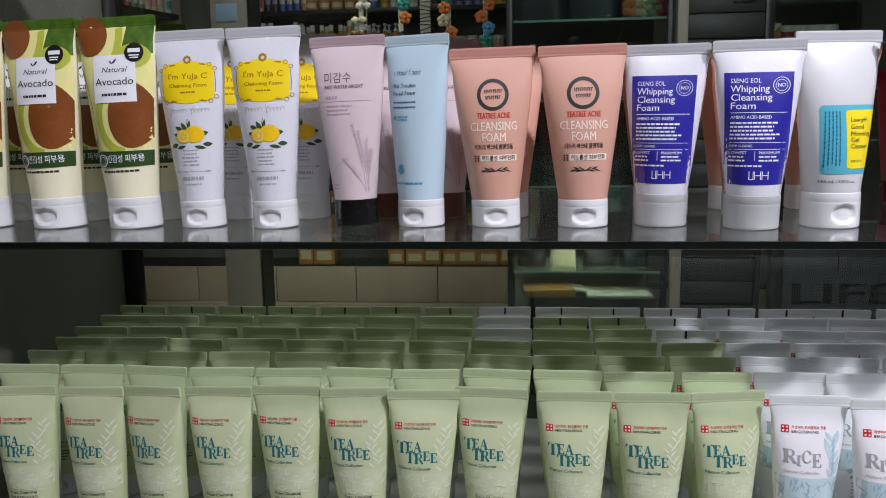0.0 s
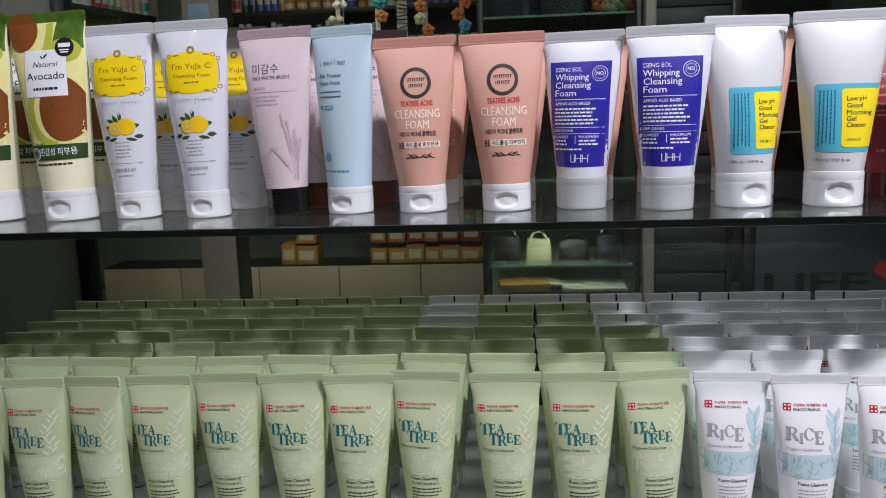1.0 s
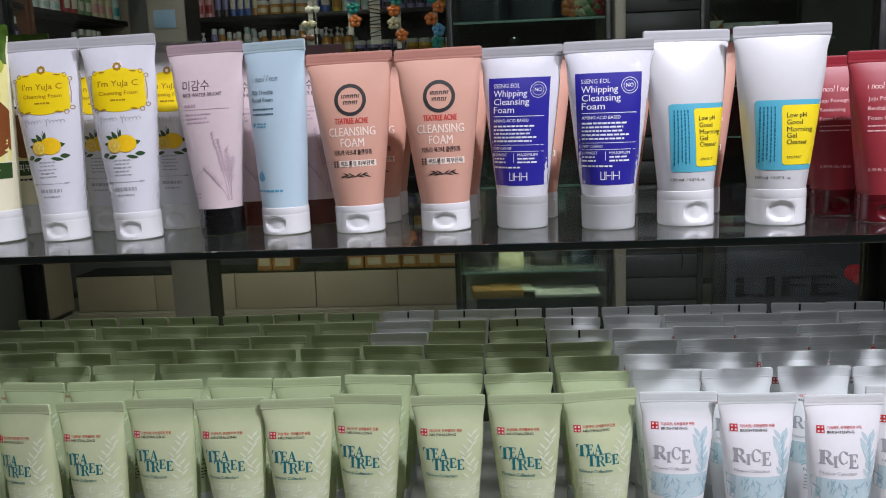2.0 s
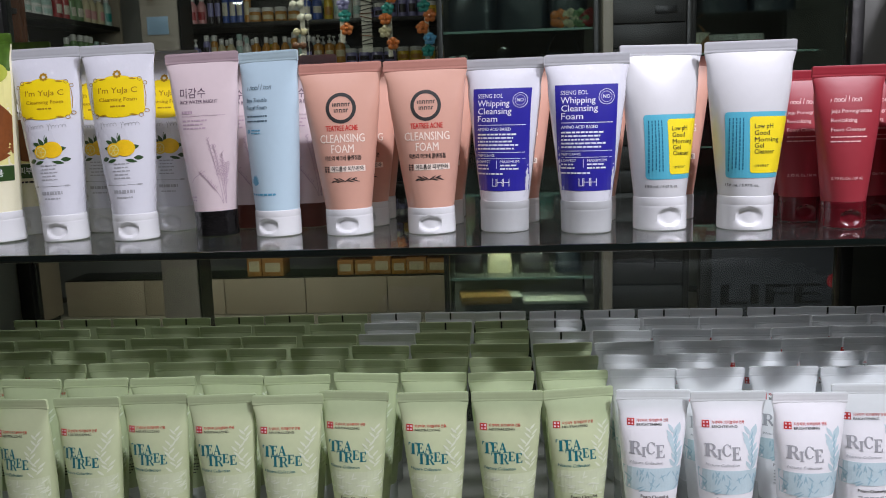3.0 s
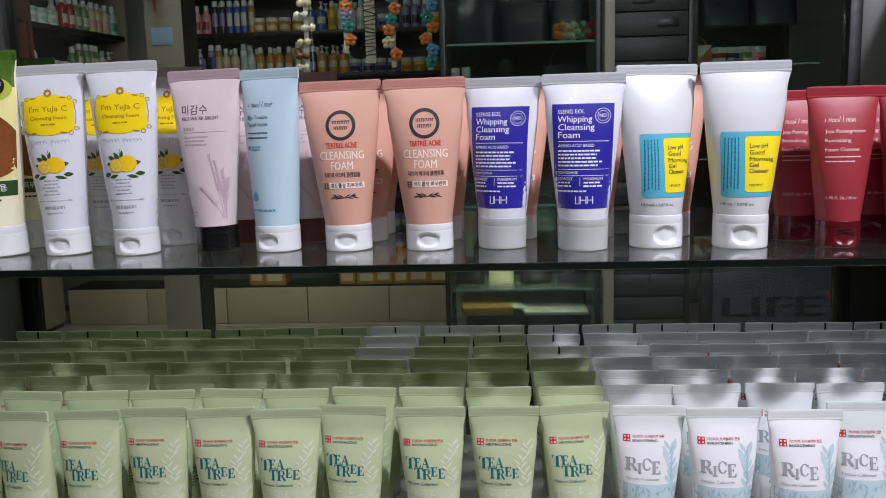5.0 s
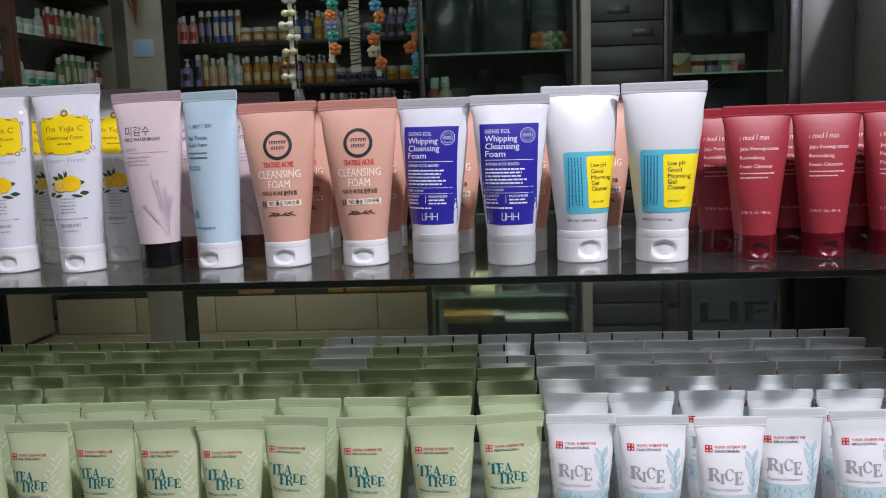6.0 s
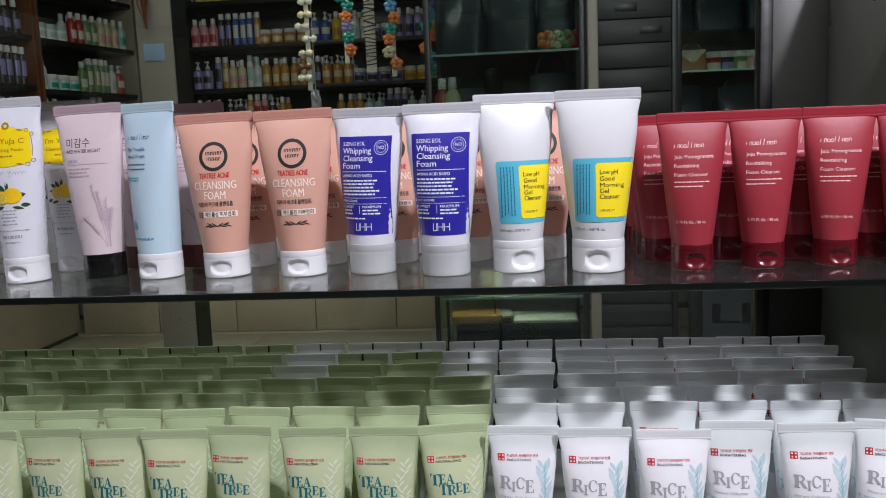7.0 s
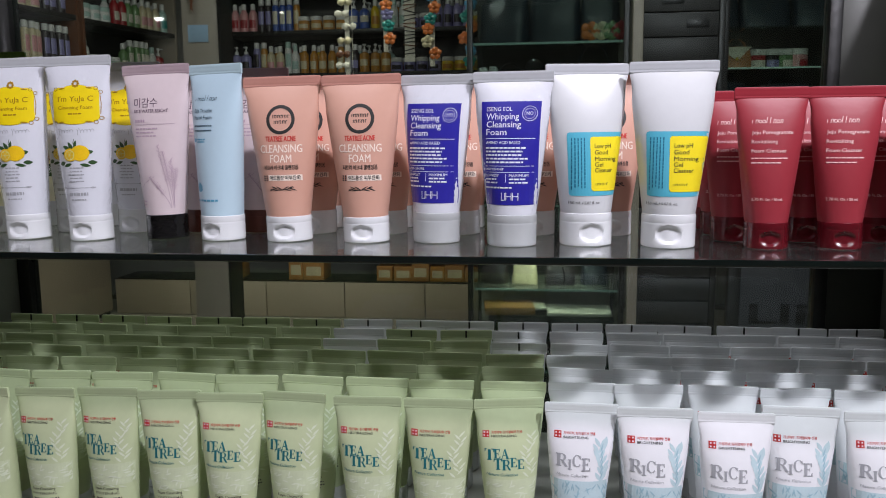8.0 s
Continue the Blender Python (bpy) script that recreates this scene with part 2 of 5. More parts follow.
def tube_crimp(s):
    """The welded end: a flat band with pressed ridges and rounded corners."""
    bm = bmesh.new()
    z0 = s.h - s.crimp
    rings = []
    for k, d in ((-0.05, 0.00105), (0.04, 0.00128), (0.10, 0.00132), (0.16, 0.00112), (0.28, 0.00112), (0.34, 0.00124), (0.42, 0.00112), (0.52, 0.00124), (0.60, 0.00112), (0.70, 0.00124), (0.90, 0.00120), (1.0, 0.0009)):
        w = s.w - (0.0016 if k == 1.0 else 0.0004 if k == 0.88 else 0.0)
        pts = [-1, -0.66, -0.33, 0, 0.33, 0.66, 1]
        z = z0 + s.crimp * k
        rings.append([(w * q, -d, z) for q in pts] + [(w * q, d, z) for q in pts[::-1]])
    add_rings(bm, rings)
    return bm


def tube_cap(s, thumb=True, flare=1.0, n=64):
    bm = bmesh.new()
    R = s.r * 1.035
    h = s.cap
    prof = [(0.93, 0.0), (0.985, 0.0007), (1.0, 0.0020)] + [(1.0, h * (0.12 + 0.05 * k)) for k in range(13)]
    prof += [(0.995, h * 0.735), (0.995, h * 0.745), (1.0, h * 0.76), (1.0, h * 0.92), (0.985, h * 0.98), (0.95, h)]
    rings = []
    for k, z in prof:
        r = R * k * (flare + (1 - flare) * z / h)
        ring = []
        for i in range(n):
            t = 2 * math.pi * i / n
            x, y = r * math.cos(t), r * math.sin(t)
            if thumb and y < 0:
                q = (x / (R * 0.48)) ** 2 + ((z - h * 0.41) / (h * 0.28)) ** 2
                if q < 1:
                    y += 0.0028 * min(1.0, 2.2 * (1 - q))
            ring.append((x, y, z))
        rings.append(ring)
    add_rings(bm, rings)
    return bm


# ---- print on a tube ----
def grid(bm, s, u0, u1, z0, z1, lift, nu=10, nz=10, top=None):
    """A printed rectangle; top: its own u range at z1."""
    t0, t1 = top or (u0, u1)
    rows = []
    for j in range(nz + 1):
        f = j / nz
        a, b = u0 + (t0 - u0) * f, u1 + (t1 - u1) * f
        rows.append([bm.verts.new(s.on(a + (b - a) * i / nu, z0 + (z1 - z0) * f, lift)) for i in range(nu + 1)])
    for a, b in zip(rows, rows[1:]):
        for i in range(nu):
            bm.faces.new((a[i], a[i + 1], b[i + 1], b[i]))


def rounded(bm, s, u0, u1, z0, z1, r, lift, top, nu=18, nz=16):
    """A printed label with rounded corners; top: its u range at z1."""
    rows = []
    for j in range(nz + 1):
        f = (1 - math.cos(math.pi * j / nz)) / 2
        z = z0 + (z1 - z0) * f
        e = min(z - z0, z1 - z)
        cut = r - math.sqrt(max(0.0, r * r - (r - e) ** 2)) if e < r else 0.0
        a, b = u0 + (top[0] - u0) * f + cut, u1 + (top[1] - u1) * f - cut
        rows.append([bm.verts.new(s.on(a + (b - a) * i / nu, z, lift)) for i in range(nu + 1)])
    for a, b in zip(rows, rows[1:]):
        for i in range(nu):
            bm.faces.new((a[i], a[i + 1], b[i + 1], b[i]))


def bar(bm, s, u0, u1, z, h, lift):
    grid(bm, s, u0, u1, z - h / 2, z + h / 2, lift, max(2, int((u1 - u0) / 0.005)), 1)


def blob(bm, s, cu, cz, ru, rz, lift, wob=0.0, lobes=0, n=28, rings=4, turn=0.0):
    mid = bm.verts.new(s.on(cu, cz, lift))
    loops = []
    for k in range(1, rings + 1):
        loop = []
        for i in range(n):
            t = 2 * math.pi * i / n
            f = k / rings * (1 + wob * math.cos(lobes * t))
            x, y = ru * f * math.cos(t), rz * f * math.sin(t)
            c, d = math.cos(turn), math.sin(turn)
            loop.append(bm.verts.new(s.on(cu + x * c - y * d, cz + x * d + y * c, lift)))
        loops.append(loop)
    for i in range(n):
        bm.faces.new((mid, loops[0][i], loops[0][(i + 1) % n]))
    for a, b in zip(loops, loops[1:]):
        for i in range(n):
            j = (i + 1) % n
            bm.faces.new((a[i], b[i], b[j], a[j]))


def ring(bm, s, cu, cz, r0, r1, lift, n=36, start=0.0, stop=2 * math.pi):
    prev = None
    for i in range(n + 1):
        t = start + (stop - start) * i / n
        p = [bm.verts.new(s.on(cu + r * math.cos(t), cz + r * math.sin(t), lift)) for r in (r0, r1)]
        if prev:
            bm.faces.new((prev[0], prev[1], p[1], p[0]))
        prev = p


def leaf(bm, s, u0, z0, u1, z1, wide, lift, n=6):
    """A pointed leaf from one point to another."""
    du, dz = u1 - u0, z1 - z0
    ln = math.hypot(du, dz)
    nu, nz = -dz / ln, du / ln
    prev = None
    for i in range(n + 1):
        f = i / n
        w = wide * 0.5 * math.sin(math.pi * min(0.97, max(0.03, f))) ** 0.8
        p = [bm.verts.new(s.on(u0 + du * f + nu * w * q, z0 + dz * f + nz * w * q, lift)) for q in (-1, 1)]
        if prev:
            bm.faces.new((prev[0], p[0], p[1], prev[1]))
        prev = p


def line(bm, s, pts, wide, lift):
    fine = [pts[0]]
    for (u0, z0), (u1, z1) in zip(pts, pts[1:]):
        n = max(1, math.ceil(abs(u1 - u0) / 0.004))
        fine += [(u0 + (u1 - u0) * k / n, z0 + (z1 - z0) * k / n) for k in range(1, n + 1)]
    for (u0, z0), (u1, z1) in zip(fine, fine[1:]):
        du, dz = u1 - u0, z1 - z0
        ln = math.hypot(du, dz) or 1
        nu, nz = -dz / ln * wide / 2, du / ln * wide / 2
        bm.faces.new([bm.verts.new(s.on(u, z, lift)) for u, z in ((u0 - nu, z0 - nz), (u1 - nu, z1 - nz), (u1 + nu, z1 + nz), (u0 + nu, z0 + nz))])


GLYPHS = {}


def glyphs(words, bold=0.0):
    """Flat points and faces of a word in the built-in font."""
    if (words, bold) not in GLYPHS:
        c = bpy.data.curves.new("words", "FONT")
        c.body, c.size, c.resolution_u, c.offset = words, 1.0, 2, bold
        ob = new("words", c)
        me = bpy.data.meshes.new_from_object(ob.evaluated_get(bpy.context.evaluated_depsgraph_get()))
        GLYPHS[words, bold] = ([(v.co.x, v.co.y) for v in me.vertices], [tuple(p.vertices) for p in me.polygons])
        bpy.data.objects.remove(ob)
        bpy.data.curves.remove(c)
        bpy.data.meshes.remove(me)
    return GLYPHS[words, bold]


def text(bm, s, words, u, z, h, lift, align="L", width=None, bold=0.0, slant=0.0):
    """Words on a tube: z is the base line, h the height of a capital."""
    pts, faces = glyphs(words)
    x0, x1 = min(p[0] for p in pts), max(p[0] for p in pts)
    k = h / 0.69
    kx = width / (x1 - x0) if width else k
    w = (x1 - x0) * kx
    start = u - (w / 2 if align == "C" else w if align == "R" else 0)
    for shift, up in ((0.0, 0.0), (bold * k * 2.2, 0.00002), (bold * k * 1.1, 0.00004))[:3 if bold else 1]:
        vs = [bm.verts.new(s.on(start + shift + (p[0] - x0) * kx + slant * p[1] * k, z + p[1] * k, lift + up)) for p in pts]
        for f in faces:
            bm.faces.new([vs[i] for i in f])


def serif(bm, s, ch, u, z, h, lift, wide=0.8):
    """A capital with thick stems, thin arms and serifs."""
    def quad(*pts):
        bm.faces.new([bm.verts.new(s.on(u + x * h * wide, z + y * h, lift)) for x, y in pts])

    def rect(x0, x1, y0, y1):
        quad((x0, y0), (x1, y0), (x1, y1), (x0, y1))

    def arc(cx, cy, rx, ry, a0, a1, thick, n=12):
        prev = None
        for i in range(n + 1):
            t = a0 + (a1 - a0) * i / n
            w = 0.07 + thick * abs(math.cos(t))
            p = ((cx + (rx - w) * math.cos(t), cy + (ry - w * 0.6) * math.sin(t)), (cx + rx * math.cos(t), cy + ry * math.sin(t)))
            if prev:
                quad(prev[0], prev[1], p[1], p[0])
            prev = p

    if ch == "T":
        rect(0.33, 0.61, 0.06, 0.93), rect(0.25, 0.70, 0, 0.07), rect(0.0, 0.95, 0.92, 1.0)
        quad((0.0, 0.72), (0.06, 0.72), (0.12, 0.93), (0.0, 0.93)), quad((0.89, 0.72), (0.95, 0.72), (0.95, 0.93), (0.83, 0.93))
    elif ch == "E":
        rect(0.10, 0.37, 0.06, 0.94), rect(0.0, 0.8, 0.93, 1.0), rect(0.0, 0.85, 0.0, 0.07), rect(0.33, 0.6, 0.48, 0.55)
        rect(0.57, 0.62, 0.38, 0.65), quad((0.74, 0.74), (0.8, 0.74), (0.8, 0.94), (0.66, 0.94)), quad((0.68, 0.06), (0.85, 0.06), (0.85, 0.28), (0.79, 0.28))
    elif ch == "A":
        quad((0.12, 0.05), (0.19, 0.05), (0.50, 0.95), (0.44, 1.0)), quad((0.62, 0.05), (0.86, 0.05), (0.53, 1.0), (0.40, 0.92))
        rect(0.24, 0.66, 0.32, 0.39), rect(0.02, 0.30, 0, 0.06), rect(0.54, 0.98, 0, 0.06)
    elif ch == "R":
        rect(0.10, 0.37, 0.06, 0.94), rect(0.0, 0.45, 0, 0.07), rect(0.0, 0.5, 0.93, 1.0), rect(0.33, 0.5, 0.46, 0.53)
        arc(0.48, 0.73, 0.36, 0.27, -math.pi / 2, math.pi / 2, 0.13)
        quad((0.46, 0.47), (0.62, 0.5), (1.0, 0.0), (0.76, 0.0))
    elif ch == "I":
        rect(0.11, 0.38, 0.06, 0.94), rect(0.0, 0.5, 0, 0.07), rect(0.0, 0.5, 0.93, 1.0)
    elif ch == "C":
        arc(0.5, 0.5, 0.48, 0.5, math.radians(40), math.radians(320), 0.14, 20)
        quad((0.80, 0.66), (0.87, 0.66), (0.87, 0.98), (0.78, 0.86))


def paragraph(bm, s, u, z, width, lines, gap, h, lift, seed=1, align="L"):
    """Small print too fine to read: rows of short bars."""
    rnd = random.Random(seed)
    for k in range(lines):
        w = width * rnd.uniform(0.78, 1.0)
        x = u - w / 2 if align == "C" else u
        end = x + w
        while x < end - 0.0008:
            step = min(rnd.uniform(0.0015, 0.0045), end - x)
            bar(bm, s, x, x + step, z - k * gap, h, lift)
            x += step + 0.0007


def stems(bm, s, u, z, heights, step, wide, lift, slant=0.0):
    """A wordmark as plain upright strokes."""
    for k, h in enumerate(heights):
        x = u + k * step
        grid(bm, s, x, x + wide, z, z + h, lift, 1, 1, (x + slant, x + wide + slant))
        if k % 3 == 1:
            grid(bm, s, x, x + step, z + h - wide, z + h, lift + 0.00003, 1, 1, (x + slant, x + step + slant))


def script_mark(bm, s, u, z, h, width):
    """A slanted wordmark as plain strokes and small rings, with no letters."""
    step = width / 9
    for k in range(9):
        x = u + step * k
        tall = h * 1.75 if k in (4, 5) else h
        if k in (2, 3, 7):
            ring(bm, s, x + step * 0.42, z + h * 0.5, h * 0.34, h * 0.5, L1, 12)
        else:
            grid(bm, s, x, x + 0.00042, z, z + tall, L1, 1, 1, (x + tall * 0.22, x + tall * 0.22 + 0.00042))
            if k in (1, 6, 8):
                grid(bm, s, x + step * 0.55, x + step * 0.55 + 0.00042, z, z + h, L1, 1, 1, (x + step * 0.55 + h * 0.22, x + step * 0.55 + h * 0.22 + 0.00042))
                bar(bm, s, x + h * 0.2, x + step * 0.6 + h * 0.2, z + h, 0.0004, L1)


L1, L2, L3 = 0.00025, 0.00045, 0.00065


def new_tube(name, s, body, crimp, cap, label, category="tube", thumb=True, group="", flare=1.0):
    ob = empty(name, label, category, group)
    part("body", tube_body(s), body, ob)
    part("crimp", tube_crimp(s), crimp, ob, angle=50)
    part("cap", tube_cap(s, thumb, flare), cap, ob)
    return ob


def printed(ob, name, mat, draw, label=""):
    bm = bmesh.new()
    draw(bm)
    made = flat(name, bm, mat, ob, label)
    if name in ("small_print", "lemon_slice", "side_print"):
        made["kind"] = "stuff"
    return made


def red_cross(ob, s, u, z, size):
    printed(ob, "red_square", M["red_ink"], lambda bm: grid(bm, s, u - size / 2, u + size / 2, z - size / 2, z + size / 2, L1, 3, 3))
    def corners(bm):
        q = size * 0.24
        for x in (-1, 1):
            for y in (-1, 1):
                bar(bm, s, u + x * q - size * 0.11, u + x * q + size * 0.11, z + y * q, size * 0.22, L2)
    printed(ob, "white_corners", M["white_ink"], corners)


def tea_tree_tube():
    s = Shape(0.066, 0.1597, 0.0195, 0.024)
    ob = new_tube("cleanser_tube", s, M["tea"], M["tea"], M["cap_white"], "pale green squeeze tube of tea tree foam on a crowded shelf", group="tea tree tubes")
    H = s.h
    red_cross(ob, s, -0.0225, H - 0.0314, 0.0062)

    def red(bm):
        text(bm, s, "지성피부, 트러블피부 전용", -0.0175, H - 0.0311, 0.0021, L1, width=0.029, bold=0.012)
    printed(ob, "red_print", M["red_ink"], red)

    def dark(bm):
        text(bm, s, "NEUTRALIZING", -0.0175, H - 0.0345, 0.0021, L1, width=0.0235, bold=0.012)
    printed(ob, "type_print", M["dark_ink"], dark)

    def dark(bm):
        text(bm, s, "Foam Cleansing", -0.0125, H - 0.0999, 0.0028, L1, width=0.025, bold=0.01)
    printed(ob, "usage_print", M["dark_ink"], dark)

    def dark(bm):
        text(bm, s, "WHITENING", -0.0135, H - 0.1047, 0.0025, L1, width=0.0265)
    printed(ob, "dark_print", M["dark_ink"], dark)
    printed(ob, "small_print", M["dark_ink"], lambda bm: paragraph(bm, s, -0.012, H - 0.1086, 0.029, 4, 0.0032, 0.0012, L1, 5))

    def title(bm):
        h = 0.0102
        serif(bm, s, "T", -0.0240, H - 0.0558, h * 1.06, L1, 0.85)
        serif(bm, s, "E", -0.0158, H - 0.0540, h * 0.86, L1, 0.82)
        serif(bm, s, "A", -0.0096, H - 0.0544, h * 0.92, L1, 0.95)
        serif(bm, s, "T", -0.0160, H - 0.0644, h * 0.97, L1, 0.85)
        serif(bm, s, "R", -0.0084, H - 0.0647, h * 0.94, L1, 0.9)
        serif(bm, s, "E", -0.0004, H - 0.0620, h * 0.84, L1, 0.82)
        serif(bm, s, "E", 0.0062, H - 0.0641, h * 0.88, L1, 0.82)
        text(bm, s, "Nature Collection", -0.0225, H - 0.0703, 0.0027, L1, width=0.0285, bold=0.004, slant=0.12)
    printed(ob, "title_print", M["teal_ink"], title)

    def band(bm):
        grid(bm, s, -0.029, 0.031, H - 0.0951, H - 0.0735, L1, 20, 4)
    printed(ob, "leaf_band", M["tea_band"], band)

    def leaves(bm):
        rnd = random.Random(4)
        for k in range(34):
            u, z = rnd.uniform(-0.026, 0.027), H - rnd.uniform(0.078, 0.097)
            t = rnd.uniform(-0.4, 1.4)
            leaf(bm, s, u, z, u + 0.0062 * math.cos(t), z + 0.0062 * math.sin(t), 0.0014, L2, 4)
        for k in range(16):
            z = H - 0.0724 + 0.040 * k / 16
            u = 0.0165 + 0.0035 * math.sin(k * 0.6) + 0.002 * k / 16
            q = 1 if k % 2 else -1
            leaf(bm, s, u, z, u + q * 0.0055, z + 0.0055, 0.0019, L1, 4)
    printed(ob, "leaf_print", M["tea_light"], leaves)
    return ob


def rice_tube():
    s = Shape(0.067, 0.1597, 0.0195, 0.024)
    ob = new_tube("cleanser_tube", s, M["rice"], M["rice"], M["cap_white"], "white squeeze tube of rice foam with pale blue leaf print", group="rice tubes")
    H = s.h
    red_cross(ob, s, -0.0212, H - 0.0281, 0.0064)
    printed(ob, "red_print", M["red_ink"], lambda bm: text(bm, s, "지성피부, 트러블피부 전용", -0.0160, H - 0.0278, 0.0021, L1, width=0.029, bold=0.012))

    def dark(bm):
        text(bm, s, "BRIGHTENING", -0.0160, H - 0.0315, 0.0022, L1, width=0.0225, bold=0.012)
    printed(ob, "type_print", M["dark_ink"], dark)

    def dark(bm):
        text(bm, s, "Foam Cleansing", -0.0125, H - 0.0970, 0.0028, L1, width=0.025, bold=0.01)
    printed(ob, "dark_print", M["dark_ink"], dark)

    def title(bm):
        h = 0.0118
        serif(bm, s, "R", -0.0225, H - 0.0570, h, L2, 0.92)
        serif(bm, s, "I", -0.0118, H - 0.0590, h * 0.76, L2, 0.8)
        serif(bm, s, "C", -0.0078, H - 0.0563, h * 0.9, L2, 0.85)
        serif(bm, s, "E", 0.0008, H - 0.0599, h * 0.98, L2, 0.8)
        text(bm, s, "Nature Collection", -0.0215, H - 0.0656, 0.0025, L2, width=0.0285, slant=0.12)
    printed(ob, "title_print", M["grey_ink"], title)
    printed(ob, "small_print", M["grey_ink"], lambda bm: paragraph(bm, s, -0.012, H - 0.1014, 0.027, 5, 0.0032, 0.0011, L1, 5))

    def band(bm):
        grid(bm, s, -0.029, 0.030, H - 0.0907, H - 0.0694, L1, 20, 4)
    printed(ob, "blue_band", M["blue_print"], band)

    def spray(bm):
        line(bm, s, [(0.0185 + 0.0022 * math.sin(k), H - 0.0698 + 0.0052 * k) for k in range(7)] + [(0.0225, H - 0.0330)], 0.0012, L1)
        for k in range(7):
            z = H - 0.0698 + 0.0052 * k
            u = 0.0185 + 0.0022 * math.sin(k)
            for q in (-1, 1):
                leaf(bm, s, u, z, u + q * 0.0052, z + 0.0085, 0.0034, L1, 4)
        leaf(bm, s, 0.0215, H - 0.0407, 0.0235, H - 0.0291, 0.004, L1)
    printed(ob, "leaf_spray", M["blue_print"], spray)

    def strokes(bm):
        rnd = random.Random(8)
        for k in range(30):
            u, z = rnd.uniform(-0.026, 0.025), H - rnd.uniform(0.076, 0.0925)
            t = rnd.uniform(0.3, 2.6)
            leaf(bm, s, u, z, u + 0.007 * math.cos(t), z + 0.007 * math.sin(t), 0.0013, L2, 4)
        for k in range(6):
            leaf(bm, s, 0.018, H - 0.0679 + 0.005 * k, 0.0205, H - 0.0601 + 0.005 * k, 0.0013, L2, 4)
    printed(ob, "leaf_print", M["blue_print_dark"], strokes)
    return ob


def citron_tube():
    s = Shape(0.0648, 0.1715, 0.0190, 0.024)
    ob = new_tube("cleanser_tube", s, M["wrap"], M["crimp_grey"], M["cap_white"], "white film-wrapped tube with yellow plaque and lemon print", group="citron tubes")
    H = s.h

    def plaque(bm):
        grid(bm, s, -0.0225, 0.0225, H - 0.0570, H - 0.0335, L1, 12, 6)
        grid(bm, s, -0.0180, 0.0180, H - 0.0615, H - 0.0290, L1 + 0.00005, 10, 6)
        for q in (-1, 1):
            blob(bm, s, q * 0.0180, H - 0.0340, 0.0045, 0.0042, L1 + 0.0001, n=18)
            blob(bm, s, q * 0.0180, H - 0.0564, 0.0045, 0.0042, L1 + 0.0001, n=18)
        blob(bm, s, 0, H - 0.0301, 0.012, 0.0032, L1 + 0.00012, n=20)
        blob(bm, s, 0, H - 0.0607, 0.012, 0.0026, L1 + 0.00012, n=20)
    printed(ob, "plaque", M["yellow"], plaque, "yellow ornamental plaque")

    def gold(bm):
        text(bm, s, "I'm YuJa C", 0.0, H - 0.0421, 0.0048, L2, "C", 0.034, 0.01)
        text(bm, s, "Cleansing Foam", 0.0, H - 0.0492, 0.0031, L2, "C", 0.033, 0.012)
        paragraph(bm, s, 0.0, H - 0.0536, 0.013, 1, 0.002, 0.0014, L2, 2, "C")
        for q in (-1, 1):
            for zz in (0.0305, 0.0615):
                ring(bm, s, q * 0.0195, H - zz, 0.0014, 0.0019, L2, 14)
                ring(bm, s, q * 0.0238, H - zz - 0.0035 * (1 if zz < 0.04 else -1), 0.0013, 0.0018, L2, 12)
                leaf(bm, s, q * 0.0165, H - zz, q * 0.010, H - zz + 0.0008, 0.0015, L2)
            line(bm, s, [(q * 0.0232, H - 0.0363), (q * 0.0240, H - 0.0452), (q * 0.0232, H - 0.0542)], 0.0006, L2)
        for k in range(8):
            t = k * math.pi / 4
            blob(bm, s, 0.0026 * math.cos(t), H - 0.0258 + 0.0026 * math.sin(t), 0.0012, 0.0012, L2, n=8, rings=1)
    printed(ob, "gold_print", M["gold_ink"], gold)

    def script(bm):
        for x0, n in ((-0.0175, 36), (0.0015, 34)):
            pts = []
            for k in range(n + 1):
                f = k / n
                amp = 0.0030 if f < 0.2 else 0.0014
                pts.append((x0 + 0.0155 * f + 0.0007 * math.sin(f * 34), H - 0.0700 + amp * math.cos(f * 34) + 0.0010 * f))
            line(bm, s, pts, 0.00035, L1)
    printed(ob, "script_print", M["grey_ink"], script)

    def script(bm):
        paragraph(bm, s, 0.0, H - 0.1033, 0.0165, 5, 0.0031, 0.0010, L1, 3, "C")
        line(bm, s, [(-0.0135, H - 0.1217), (0.0135, H - 0.1217)], 0.0004, L1)
        for q in (-1, 1):
            leaf(bm, s, q * 0.011, H - 0.1217, q * 0.0155, H - 0.1217, 0.0016, L1)
        paragraph(bm, s, 0.0, H - 0.1276, 0.022, 1, 0.002, 0.0028, L1, 8, "C")
        paragraph(bm, s, 0.0, H - 0.1327, 0.016, 1, 0.002, 0.0012, L1, 9, "C")
    printed(ob, "grey_print", M["grey_ink"], script)

    def fruit(bm):
        blob(bm, s, 0.0042, H - 0.0897, 0.0085, 0.0072, L2)
        blob(bm, s, -0.0052, H - 0.0912, 0.0066, 0.0060, L2 + 0.0001)
    printed(ob, "lemon_print", M["lemon"], fruit)
    printed(ob, "lemon_slice", M["avo_pale"], lambda bm: [ring(bm, s, -0.0055, H - 0.0914, 0.0040, 0.0047, L3 + 0.0001, 20)] + [
        line(bm, s, [(-0.0055, H - 0.0914), (-0.0055 + 0.0042 * math.cos(k), H - 0.0914 + 0.0042 * math.sin(k))], 0.0004, L3 + 0.0001) for k in range(6)])

